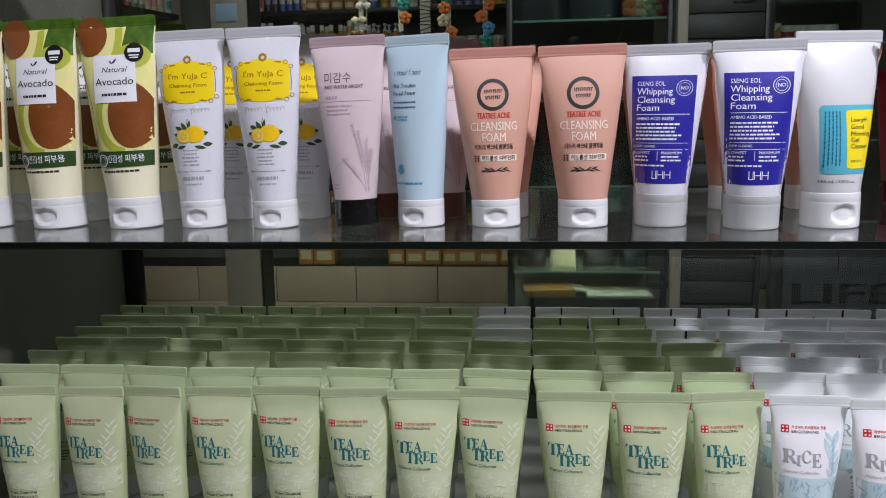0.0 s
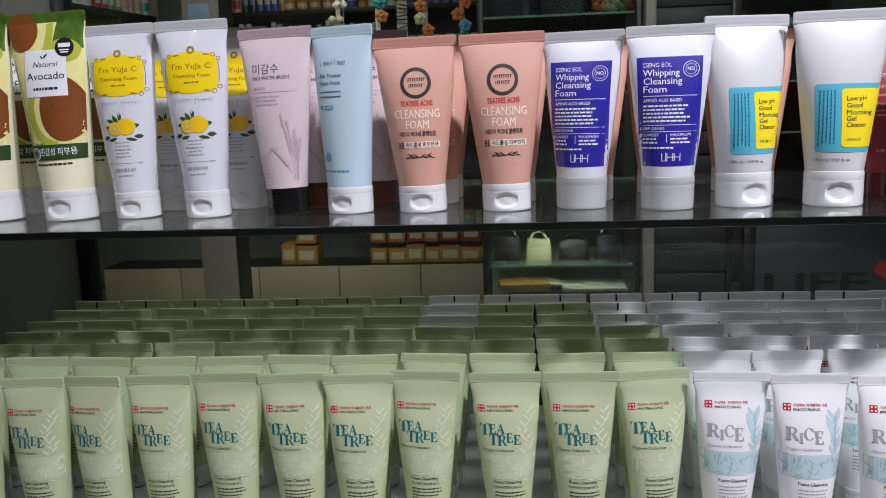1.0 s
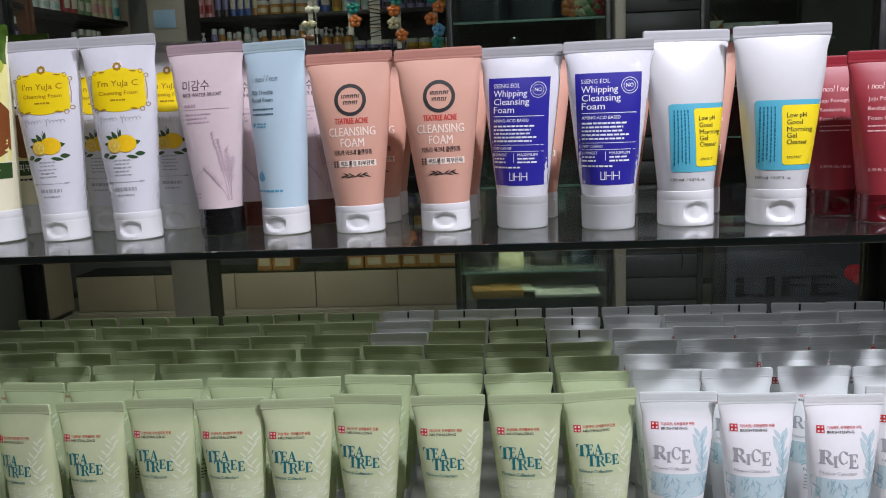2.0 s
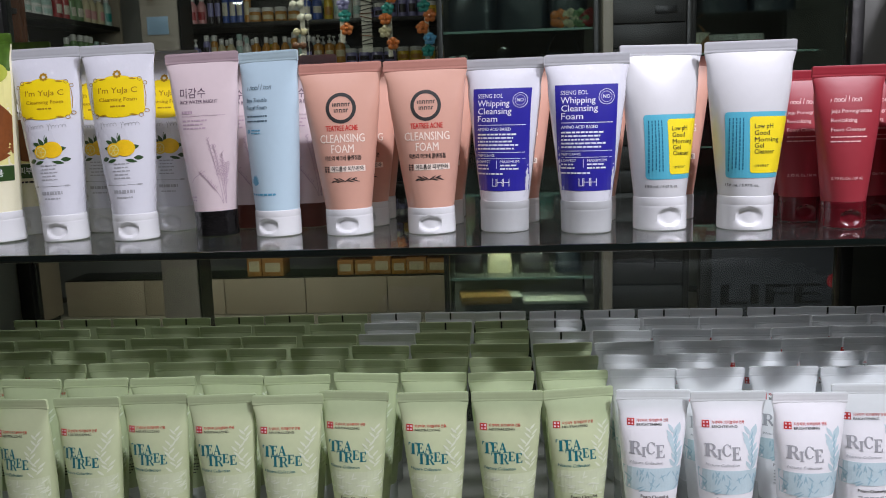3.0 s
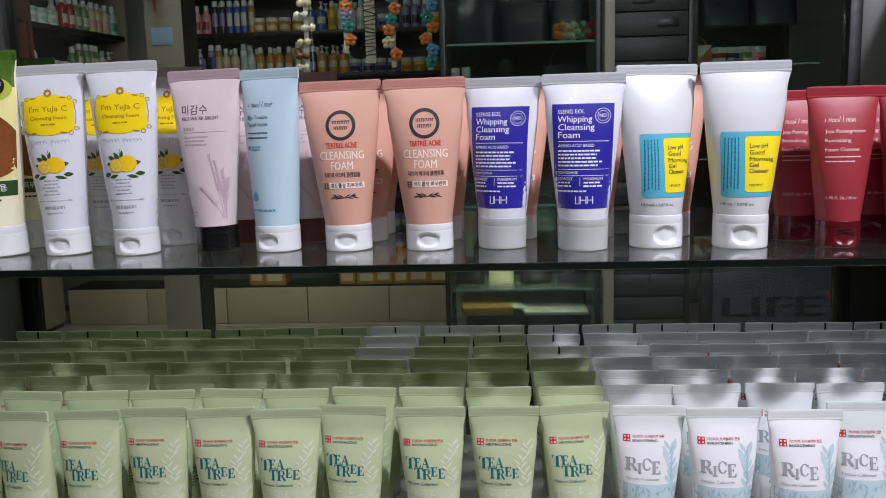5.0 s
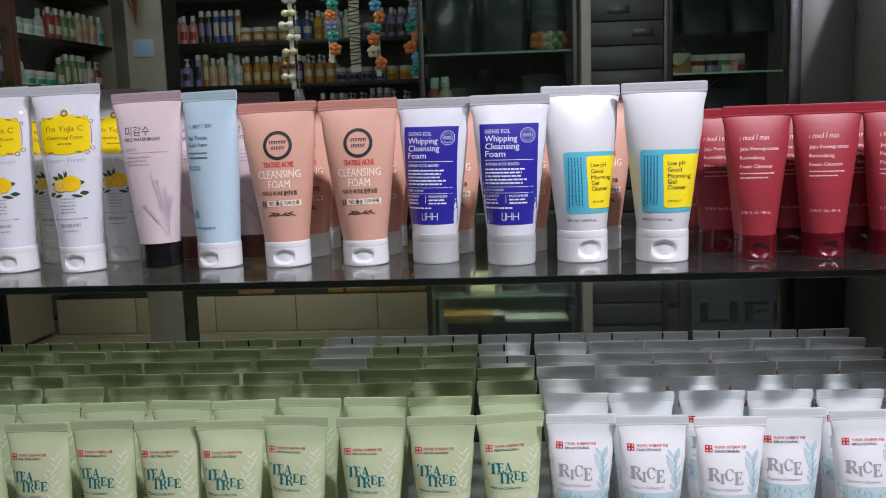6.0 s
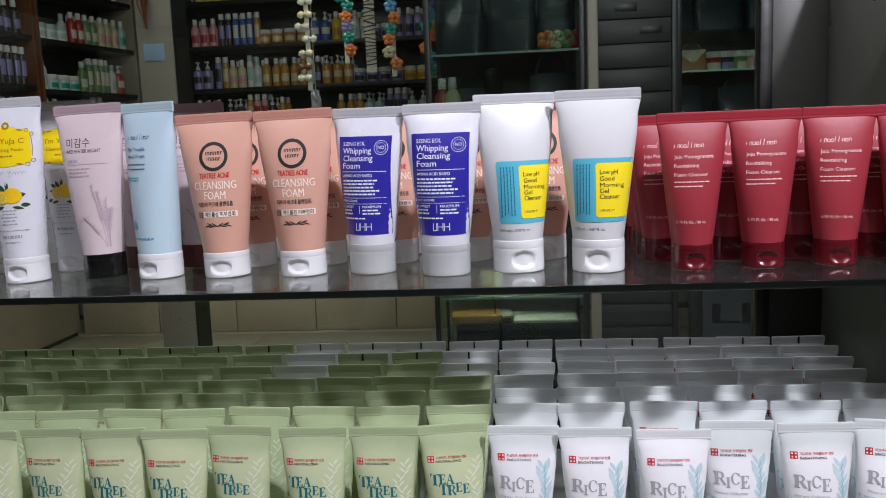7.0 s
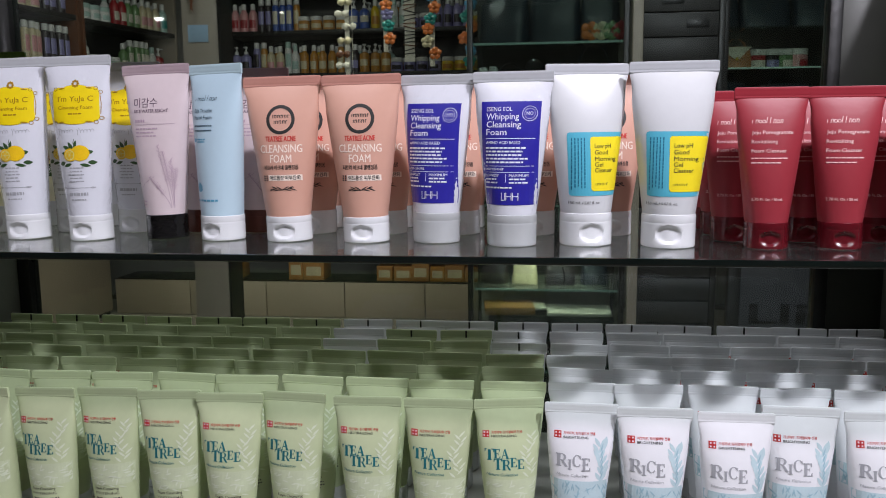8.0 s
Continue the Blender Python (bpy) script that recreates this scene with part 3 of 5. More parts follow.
    def leaves(bm):
        for u0, z0, u1, z1, w in ((-0.002, 0.088, -0.007, 0.0795, 0.004), (-0.001, 0.086, 0.0005, 0.078, 0.003), (-0.006, 0.086, -0.0125, 0.083, 0.0035), (-0.009, 0.090, -0.0145, 0.0895, 0.003),
                                  (0.009, 0.0895, 0.0155, 0.0885, 0.004), (-0.011, 0.098, -0.0175, 0.100, 0.004), (-0.004, 0.0995, -0.012, 0.1015, 0.003), (0.011, 0.0985, 0.018, 0.0985, 0.004), (0.004, 0.1, 0.013, 0.1018, 0.003)):
            leaf(bm, s, u0, H - z0, u1, H - z1, w, L1)
        line(bm, s, [(0.0, H - 0.0854), (-0.002, H - 0.0805), (-0.001, H - 0.0766)], 0.0005, L1)
    printed(ob, "leaf_print", M["leaf"], leaves)
    return ob


def rice_water_tube(cap="cap_black"):
    s = Shape(0.0666, 0.1635, 0.0188, 0.0235)
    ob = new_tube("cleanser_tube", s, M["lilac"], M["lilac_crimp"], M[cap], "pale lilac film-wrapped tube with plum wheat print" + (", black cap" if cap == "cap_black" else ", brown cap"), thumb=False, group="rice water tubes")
    H = s.h

    def dark(bm):
        text(bm, s, "미감수", -0.0200, H - 0.0391, 0.0068, L1, width=0.0235)
        text(bm, s, "RICE WATER BRIGHT", -0.0200, H - 0.0447, 0.0030, L1, width=0.034, bold=0.01)
    printed(ob, "title_print", M["plum_ink"], dark)

    def pale(bm):
        paragraph(bm, s, -0.0192, H - 0.0523, 0.014, 1, 0.002, 0.0026, L1, 4)
        line(bm, s, [(-0.0190, H - 0.0556), (-0.0095, H - 0.0556), (0.001, H - 0.0556), (0.0105, H - 0.0556), (0.020, H - 0.0556)], 0.0004, L1)
        paragraph(bm, s, -0.0188, H - 0.0596, 0.024, 3, 0.0034, 0.0013, L1, 6)
        paragraph(bm, s, -0.0165, H - 0.1272, 0.007, 2, 0.003, 0.0014, L1, 7)
    printed(ob, "small_print", M["wheat"], pale)

    def wheat(bm):
        rnd = random.Random(12)
        for x0, x1, top, lean in ((0.013, 0.0035, 0.076, -1), (0.0145, 0.0085, 0.082, -1), (0.0150, 0.0150, 0.090, 1), (0.0125, -0.006, 0.106, -1), (0.0150, 0.0185, 0.098, 1)):
            pts = []
            for k in range(9):
                f = k / 8
                pts.append((x0 + (x1 - x0) * f ** 1.6, H - 0.1337 + (0.135 - top) * f))
            line(bm, s, pts, 0.00035, L1)
            for k in range(22):
                f = 0.42 + 0.58 * k / 22
                u = x0 + (x1 - x0) * f ** 1.6
                z = H - 0.1337 + (0.135 - top) * f
                q = 1 if k % 2 else -1
                leaf(bm, s, u, z, u + q * rnd.uniform(0.0010, 0.0026), z + rnd.uniform(0.0008, 0.0030), 0.0006, L2, 3)
        for u0, z0, u1, z1 in ((0.0, 0.104, -0.011, 0.110), (-0.011, 0.110, -0.014, 0.114)):
            line(bm, s, [(u0, H - z0), (u1, H - z1)], 0.0004, L1)
    printed(ob, "wheat_print", M["wheat"], wheat)
    return ob


def bija_tube():
    s = Shape(0.0585, 0.1620, 0.0196, 0.0235)
    ob = new_tube("cleanser_tube", s, M["sky"], M["sky_crimp"], M["cap_white"], "pale blue facial foam tube with slate lettering, turned aside")
    H = s.h

    def ink(bm):
        script_mark(bm, s, -0.0185, H - 0.0335, 0.0030, 0.0250)
        text(bm, s, "Bija Trouble", -0.0185, H - 0.0440, 0.0034, L1, width=0.021, bold=0.006)
        text(bm, s, "Facial Foam", -0.0185, H - 0.0503, 0.0034, L1, width=0.021, bold=0.006)
        paragraph(bm, s, -0.0185, H - 0.0563, 0.026, 2, 0.0042, 0.0013, L1, 3)
    printed(ob, "slate_print", M["slate_ink"], ink)

    def blue(bm):
        blob(bm, s, -0.0168, H - 0.0692, 0.0019, 0.0019, L1, n=14, rings=2)
        paragraph(bm, s, -0.0135, H - 0.0685, 0.012, 2, 0.0024, 0.0012, L1, 8)
    printed(ob, "icon_print", M["sky_ink"], blue)

    def blue(bm):
        for k in range(9):
            t = math.radians(20 + k * 17)
            leaf(bm, s, -0.0105, H - 0.1166, -0.0105 + 0.005 * math.cos(t), H - 0.1166 + 0.0095 * math.sin(t), 0.0016, L1, 4)
        paragraph(bm, s, -0.0165, H - 0.1244, 0.026, 1, 0.003, 0.0018, L1, 2)
    printed(ob, "blue_print", M["sky_ink"], blue)
    return ob


def acne_tube():
    s = Shape(0.0725, 0.1497, 0.0203, 0.0235)
    ob = new_tube("cleanser_tube", s, M["peach"], M["peach_crimp"], M["cap_white"], "peach cleansing foam tube with black ring emblem", group="peach tubes")
    H = s.h

    def dark(bm):
        ring(bm, s, 0, H - 0.0392, 0.0102, 0.0132, L1, 40)
        for k in range(5):
            stems(bm, s, -0.0074 + 0.0031 * k, H - 0.0378, [0.0029, 0.0029], 0.0015, 0.0007, L1)
        for k in range(4):
            stems(bm, s, -0.0060 + 0.0031 * k, H - 0.0429, [0.0029, 0.0029], 0.0015, 0.0007, L1)
    printed(ob, "dark_print", M["dark_ink"], dark)

    def dark(bm):
        for q in (-1, 1):
            for k in range(4):
                leaf(bm, s, 0.001 + q * 0.0022 * k, H - 0.1021 + 0.0004 * k, 0.001 + q * (0.0022 * k + 0.0058), H - 0.1021 + 0.0032 - (0.004 if k % 2 else 0), 0.0010, L1, 4)
        line(bm, s, [(-0.0105, H - 0.1014), (0.0, H - 0.1024), (0.011, H - 0.1002)], 0.0004, L1)
    printed(ob, "sprig_print", M["dark_ink"], dark)
    printed(ob, "red_print", M["red_ink"], lambda bm: text(bm, s, "TEATREE ACNE", 0.0, H - 0.0586, 0.0046, L1, "C", 0.0275, 0.02))

    def cream(bm):
        text(bm, s, "CLEANSING", 0.0, H - 0.0686, 0.0070, L1, "C", 0.0385, 0.008)
        text(bm, s, "FOAM", 0.0, H - 0.0776, 0.0070, L1, "C", 0.0195, 0.008)
        grid(bm, s, -0.0118, 0.0185, H - 0.0939, H - 0.0887, L1, 8, 1)
    printed(ob, "cream_print", M["cream_ink"], cream)

    def claim(bm):
        text(bm, s, "티트리 아크네 클렌징폼", 0.0, H - 0.0838, 0.0033, L1, "C", 0.031, 0.02)
        text(bm, s, "여드름성 피부완화", 0.0034, H - 0.0929, 0.0032, L2, "C", 0.0275, 0.01)
        for q in (0, 1):
            for r in (0, 1, 2):
                blob(bm, s, -0.0158 + 0.0024 * q, H - 0.0896 - 0.0019 * r, 0.0008, 0.0008, L2, n=8, rings=1)
    printed(ob, "claim_print", M["dark_ink"], claim)
    return ob


def whipping_tube():
    s = Shape(0.0697, 0.1485, 0.0211, 0.0275)
    ob = new_tube("cleanser_tube", s, M["wrap"], M["crimp_grey"], M["cap_clear"], "white film-wrapped foam tube with indigo label, frosted cap", thumb=False, group="indigo label tubes", flare=0.97)
    H = s.h
    printed(ob, "label_panel", M["indigo"], lambda bm: grid(bm, s, -0.0228, 0.0228, H - 0.1125, H - 0.0255, L1, 16, 16, (-0.0258, 0.0258)), "indigo printed label")

    def ink(bm):
        u = -0.0205
        text(bm, s, "SSENG EOL", u - 0.0005, H - 0.0336, 0.0034, L2, width=0.0225)
        text(bm, s, "Whipping", u - 0.0005, H - 0.0406, 0.0052, L2, width=0.0285, bold=0.008)
        text(bm, s, "Cleansing", u, H - 0.0473, 0.0052, L2, width=0.0300, bold=0.008)
        text(bm, s, "Foam", u, H - 0.0538, 0.0052, L2, width=0.0180, bold=0.008)
        bar(bm, s, u, 0.0215, H - 0.0566, 0.0005, L2)
        text(bm, s, "AMINO ACID BASED", u, H - 0.0613, 0.0025, L2, width=0.030, bold=0.01)
        paragraph(bm, s, u, H - 0.0645, 0.040, 5, 0.0030, 0.0014, L2, 11)
        bar(bm, s, u, 0.0210, H - 0.0797, 0.0004, L2)
        text(bm, s, "DEEP CLEANSE", u, H - 0.0832, 0.0019, L2, width=0.0165, bold=0.01)
        bar(bm, s, u, 0.0210, H - 0.0849, 0.0004, L2)
        text(bm, s, "LOWEST", u, H - 0.0886, 0.0022, L2, width=0.0125, bold=0.012)
        text(bm, s, "MAXIMUM", 0.001, H - 0.0886, 0.0022, L2, width=0.0155, bold=0.012)
        paragraph(bm, s, u, H - 0.0907, 0.013, 2, 0.0029, 0.0013, L2, 4)
        paragraph(bm, s, 0.001, H - 0.0907, 0.016, 2, 0.0029, 0.0013, L2, 5)
        bar(bm, s, -0.0022, -0.0018, H - 0.0900, 0.0070, L2)
        paragraph(bm, s, u, H - 0.0978, 0.025, 1, 0.003, 0.0013, L2, 6)
        for x, w in ((-0.0058, 0.0030), (-0.0018, 0.0045), (0.0038, 0.0045)):
            for q in (0, w):
                grid(bm, s, x + q, x + q + 0.0006, H - 0.1085, H - 0.1020, L2, 1, 2)
            bar(bm, s, x, x + w, H - 0.1052 if w > 0.004 else H - 0.1083, 0.0006, L2 + 0.00003)
        ring(bm, s, 0.0165, H - 0.0358, 0.0060, 0.0064, L2, 28)
        ring(bm, s, 0.0165, H - 0.0358, 0.0042, 0.0045, L2, 24)
        text(bm, s, "NO", 0.0165, H - 0.0371, 0.0030, L2, "C", 0.0056, 0.01)
    printed(ob, "label_print", M["white_ink"], ink)
    return ob


def morning_tube():
    s = Shape(0.0720, 0.1543, 0.0217, 0.0285)
    ob = new_tube("cleanser_tube", s, M["white"], M["crimp_grey"], M["cap_white"], "white gel cleanser tube with aqua and yellow label", group="gel cleanser tubes")
    H = s.h
    printed(ob, "aqua_panel", M["aqua"], lambda bm: rounded(bm, s, -0.0185, 0.0270, H - 0.1110, H - 0.0577, 0.0022, L1, (-0.0205, 0.0300)), "aqua label panel")
    printed(ob, "yellow_panel", M["sun"], lambda bm: rounded(bm, s, -0.0010, 0.0268, H - 0.1070, H - 0.0616, 0.0026, L2, (-0.0016, 0.0298)), "yellow label panel")

    def ink(bm):
        u = 0.0022
        for words, d, w in (("Low pH", 0.0710, 0.0146), ("Good", 0.0764, 0.0118), ("Morning", 0.0818, 0.0196), ("Gel", 0.0866, 0.0072), ("Cleanser", 0.0914, 0.0158)):
            text(bm, s, words, u, H - d, 0.0037, L3, width=w, bold=0.004)
        stems(bm, s, u + 0.0005, H - 0.1022, [0.0019] * 8, 0.0014, 0.0004, L3)
    printed(ob, "dark_print", M["dark_ink"], ink)
    printed(ob, "volume_print", M["dark_ink"], lambda bm: text(bm, s, "150 mL / 5.07 fl. oz.", -0.0185, H - 0.1180, 0.0023, L1, width=0.0250))

    def side(bm):
        rnd = random.Random(3)
        for k in range(5):
            z, u = H - 0.0625, -0.0172 + 0.0026 * k
            while z > H - 0.1060 + rnd.uniform(0, 0.004):
                st = rnd.uniform(0.0012, 0.0034)
                grid(bm, s, u, u + 0.0009, z - st, z, L2, 1, 1)
                z -= st + 0.0007
    printed(ob, "side_print", M["aqua_ink"], side)
    return ob


def pomegranate_tube():
    s = Shape(0.0582, 0.1315, 0.0169, 0.0222)
    ob = new_tube("cleanser_tube", s, M["wine"], M["wine_crimp"], M["cap_wine"], "wine red foam cleanser tube with glossy dark cap", group="red tubes")
    H = s.h

    def ink(bm):
        u = -0.0162
        script_mark(bm, s, u, H - 0.0292, 0.0028, 0.0245)
        text(bm, s, "Jeju Pomegranate", u, H - 0.0379, 0.0030, L1, width=0.0318, bold=0.004)
        text(bm, s, "Revitalizing", u, H - 0.0453, 0.0030, L1, width=0.0196, bold=0.004)
        text(bm, s, "Foam Cleanser", u, H - 0.0527, 0.0030, L1, width=0.0264, bold=0.004)
        paragraph(bm, s, u, H - 0.0572, 0.033, 1, 0.0037, 0.0009, L1, 4)
        paragraph(bm, s, u, H - 0.0609, 0.024, 1, 0.0037, 0.0009, L1, 5)
    printed(ob, "pink_print", M["pink_ink"], ink)
    printed(ob, "volume_print", M["pink_ink"], lambda bm: text(bm, s, "2.70 FL Oz. / 80 mL", -0.0150, H - 0.0915, 0.0023, L1, width=0.0235, bold=0.004))
    return ob


def avocado_tube():
    s = Shape(0.0735, 0.1842, 0.0222, 0.0275)
    ob = new_tube("cleanser_tube", s, M["avo_cream"], M["avo_skin"], M["cap_white"], "cream and green tube with sliced avocado print", group="avocado tubes")
    H = s.h

    printed(ob, "pale_print", M["avo_pale"], lambda bm: grid(bm, s, -0.031, 0.031, H - 0.1150, H - 0.009, L1, 24, 30, (-0.0360, 0.0360)))

    def sickle(bm, cu, cz, r_out, r_in, a0, a1, tall, shift, n=28):
        """A crescent of flesh round a stone."""
        prev = None
        for k in range(n + 1):
            t = math.radians(a0 + (a1 - a0) * k / n)
            p = [bm.verts.new(s.on(cu + q * math.cos(t) + (shift if q == r_in else 0), cz + q * tall * math.sin(t), L2)) for q in (r_in, (r_in + r_out) / 2, r_out)]
            if prev:
                bm.faces.new((prev[0], prev[1], p[1], p[0]))
                bm.faces.new((prev[1], prev[2], p[2], p[1]))
            prev = p

    def flesh(bm):
        sickle(bm, 0.0105, H - 0.0860, 0.0290, 0.0225, 100, 262, 1.22, 0.0)
        sickle(bm, -0.0225, H - 0.0160, 0.0300, 0.0235, -78, 9, 1.45, 0.0)
        blob(bm, s, 0.0185, H - 0.0330, 0.0135, 0.0110, L2, n=30, rings=6)
    printed(ob, "flesh_print", M["avo_flesh"], flesh)

    def skin(bm):
        grid(bm, s, 0.0060, 0.0335, H - 0.0330, H - 0.0090, L2 + 0.0001, 12, 10, (0.0110, 0.0360))
        leaf(bm, s, -0.0325, H - 0.042, -0.0200, H - 0.119, 0.0085, L3, 16)
    printed(ob, "skin_print", M["avo_skin"], skin)
    printed(ob, "skin_light", M["avo_flesh"], lambda bm: blob(bm, s, 0.0170, H - 0.0345, 0.0150, 0.0105, L2 + 0.0002, n=30, rings=6))

    def pit(bm):
        blob(bm, s, 0.0135, H - 0.0850, 0.0195, 0.0285, L3, n=40, rings=8)
        blob(bm, s, -0.0215, H - 0.0165, 0.0150, 0.0170, L3, n=34, rings=7)
    printed(ob, "pit_print", M["avo_pit"], pit)
    L4 = 0.0009
    printed(ob, "green_band", M["avo_band"], lambda bm: grid(bm, s, -0.027, 0.027, H - 0.1294, H - 0.1159, L3, 20, 3))
    printed(ob, "white_label", M["white_ink"], lambda bm: grid(bm, s, -0.0185, 0.0198, H - 0.0739, H - 0.0332, L4, 12, 8), "white square label")

    def ink(bm):
        text(bm, s, "Avocado", 0.0006, H - 0.0589, 0.0062, L4 + 0.0002, "C", 0.0345, 0.004)
        text(bm, s, "Natural", 0.0006, H - 0.0479, 0.0044, L4 + 0.0002, "C", 0.022, 0.0, 0.3)
        paragraph(bm, s, 0.0006, H - 0.0671, 0.027, 1, 0.003, 0.0022, L4 + 0.0002, 4, "C")
        leaf(bm, s, -0.001, H - 0.0409, 0.003, H - 0.0366, 0.0018, L4 + 0.0002, 4)
        leaf(bm, s, -0.001, H - 0.0409, -0.0035, H - 0.0380, 0.0014, L4 + 0.0002, 4)
    printed(ob, "dark_print", M["dark_ink"], ink)
    printed(ob, "small_print", M["dark_ink"], lambda bm: paragraph(bm, s, 0.0, H - 0.1332, 0.034, 1, 0.003, 0.0018, L1, 6, "C"))
    printed(ob, "round_badge", M["black_print"], lambda bm: blob(bm, s, 0.0185, H - 0.0317, 0.0083, 0.0083, L4 + 0.0002, n=32), "round black badge")

    def light(bm):
        bar(bm, s, 0.0132, 0.0238, H - 0.0300, 0.0035, L4 + 0.0004)
        bar(bm, s, 0.0142, 0.0228, H - 0.0342, 0.0011, L4 + 0.0004)
        bar(bm, s, 0.0150, 0.0220, H - 0.0362, 0.0010, L4 + 0.0004)
    printed(ob, "badge_print", M["white_ink"], light)

    def light(bm):
        text(bm, s, "민감성 피부용", 0.0058, H - 0.1249, 0.0052, L3 + 0.0002, "C", 0.030, 0.008)
        ring(bm, s, -0.0150, H - 0.1236, 0.0045, 0.0056, L3 + 0.0004, 28)
        ring(bm, s, -0.0150, H - 0.1236, 0.0030, 0.0034, L3 + 0.0004, 24)
    printed(ob, "white_print", M["white_ink"], light)
    return ob


# ---- the showcase ----
X0, X1, BACK, FRONT = -0.530, 0.675, 0.402, -0.056
UPPER, LOWER = 1.2033, 0.892


def struct(ob, label, category):
    return tagged(ob, label, category, kind="structure")


def showcase():
    case = tagged(new("showcase"), "dark laminate display case with glass back and shelves", "display case", kind="structure")
    box("side_panel", X0 - 0.018, X0, FRONT - 0.004, BACK + 0.02, 0.0, 1.560, M["panel"], case, 0.001)
    box("side_panel", X1, X1 + 0.018, FRONT - 0.004, BACK + 0.02, 0.0, 1.560, M["panel"], case, 0.001)
    box("back_post", X0 + 0.001, X0 + 0.020, BACK - 0.012, BACK + 0.012, 0.06, 1.538, M["post"], case, 0.0015)
    box("back_post", 0.588, 0.604, BACK - 0.012, BACK + 0.012, 0.06, 1.538, M["post"], case, 0.0015)
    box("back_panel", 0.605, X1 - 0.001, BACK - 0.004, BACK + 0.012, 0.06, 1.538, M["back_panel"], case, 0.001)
    # unseen board, added to keep steep light off the upper rear tubes
    box("header_board", X0 + 0.001, X1 - 0.001, FRONT, 0.100, 1.540, 1.558, M["panel"], case, 0.001)
    box("plinth", X0 + 0.001, X1 - 0.001, 0.03, BACK, 0.0, 0.08, M["post"], case, 0.001)
    pane = box("back_pane", X0 + 0.021, 0.587, BACK - 0.0025, BACK + 0.0025, 0.08, 1.538, M["pane"], case)
    return case


showcase()
lower = box("lower_shelf", X0 + 0.001, X1 - 0.001, FRONT + 0.010, BACK - 0.014, LOWER - 0.012, LOWER, M["shelf_board"], None, 0.001)
struct(lower, "pale shelf board under the lower tubes", "shelf")

shelf = tagged(new("glass_shelf"), "tinted glass shelf with dark polished front edge", "shelf", kind="structure")
box("pane", X0 + 0.0015, X1 - 0.0015, FRONT + 0.0015, BACK - 0.015, UPPER - 0.006, UPPER, M["shelf_glass"], shelf)
bm = bmesh.new()
add_box(bm, X0 + 0.0015, X1 - 0.0015, FRONT - 0.0015, FRONT + 0.0013, UPPER - 0.0062, UPPER, 0.0009)
part("front_edge", bm, M["edge"], shelf, "dark glass edge").visible_shadow = False


# ---- tubes on the glass shelf ----
def place(ob, spots):
    """The first spot takes the thing itself, the others copies; a spot is x, y, z, turn and lean."""
    for k, (x, y, z, turn, lean) in enumerate(spots):
        m = pose(x, y, z, 0, lean, turn)
        if k == 0:
            ob.matrix_basis = m
        else:
            copy_thing(ob, m)


G = UPPER + 0.0002
place(avocado_tube(), [(-0.3945, 0.0385, G, -4, -1.6), (-0.3203, 0.0365, G, 0, -1.9), (-0.468, 0.0385, G, 2, -1.0), (-0.392, 0.098, G, 0, 0), (-0.325, 0.098, G, 0, 0), (-0.463, 0.098, G, 0, 0),
                       (-0.390, 0.157, G, 0, 0), (-0.320, 0.157, G, 0, 0)])
place(citron_tube(), [(-0.2575, 0.0390, G, 2.5, -1.6), (-0.1890, 0.0332, G, 2, -1.2), (-0.2450, 0.100, G, 0, 0), (-0.1770, 0.100, G, 0, 0), (-0.2450, 0.158, G, 0, 0)])
place(rice_water_tube(), [(-0.1190, 0.0475, G, -1, -1.4)])
place(rice_water_tube("cap_brown"), [(-0.1060, 0.105, G, 0, 0), (-0.0460, 0.105, G, 0, 0)])
place(bija_tube(), [(-0.0603, 0.0405, G, -15, -0.4)])
place(acne_tube(), [(0.0052, 0.0386, G, 2, -1.1), (0.0790, 0.0350, G, 0, -0.8)] + [(0.012 + 0.0725 * k, 0.100 + 0.056 * j, G, 0, 0) for j in range(2) for k in range(5)])
place(whipping_tube(), [(0.1435, 0.0378, G, -15, 0.7), (0.2125, 0.0180, G, -8, 0.3)])
place(morning_tube(), [(0.2765, 0.0275, G, 12, -0.3), (0.3452, 0.0178, G, -7, 0.4)])
place(pomegranate_tube(), [(0.4233, 0.0115, G, -1, 0), (0.4825, 0.0145, G, -3, 0), (0.5429, 0.0195, G, -4, 0.5), (0.6040, 0.0215, G, -3, 0)]
      + [(0.4060 + 0.0605 * k, 0.060 + 0.0470 * j, G, 0, 0) for j in range(4) for k in range(5)])


# ---- tubes on the lower shelf ----
rnd = random.Random(21)
B = LOWER + 0.0002
tea, rice, tea_back, rice_back = [], [], [], []
tea += [(-0.442, 0.030, B, 3, -1.2), (-0.371, 0.031, B, -3, -2.2), (-0.310, 0.034, B, -13, -3.8), (-0.2505, 0.0385, B, -3, -1.8), (-0.1873, 0.0455, B, -3, -1.9), (-0.1215, 0.0435, B, 1, -1.6),
        (-0.0636, 0.0405, B, 5, 0.5), (-0.0018, 0.0500, B, -3, 0.2), (0.0758, 0.0443, B, 0, -0.7), (0.1430, 0.0450, B, 1, -0.1), (0.2104, 0.0520, B, 9, -0.6)]
rice += [(0.2738, 0.0455, B, 2, 0.9), (0.3418, 0.0393, B, 1, 0), (0.4098, 0.0335, B, 3, 0.8), (0.4728, 0.0555, B, 0, 0.2), (0.5450, 0.0487, B, -1, -1.1), (0.6060, 0.0550, B, -2, 2.0)]
ROW_Y = (0.103, 0.153, 0.205, 0.257, 0.312, 0.3645)
ROW_PITCH = (0.0690, 0.0690, 0.0692, 0.0698, 0.0700, 0.0703)
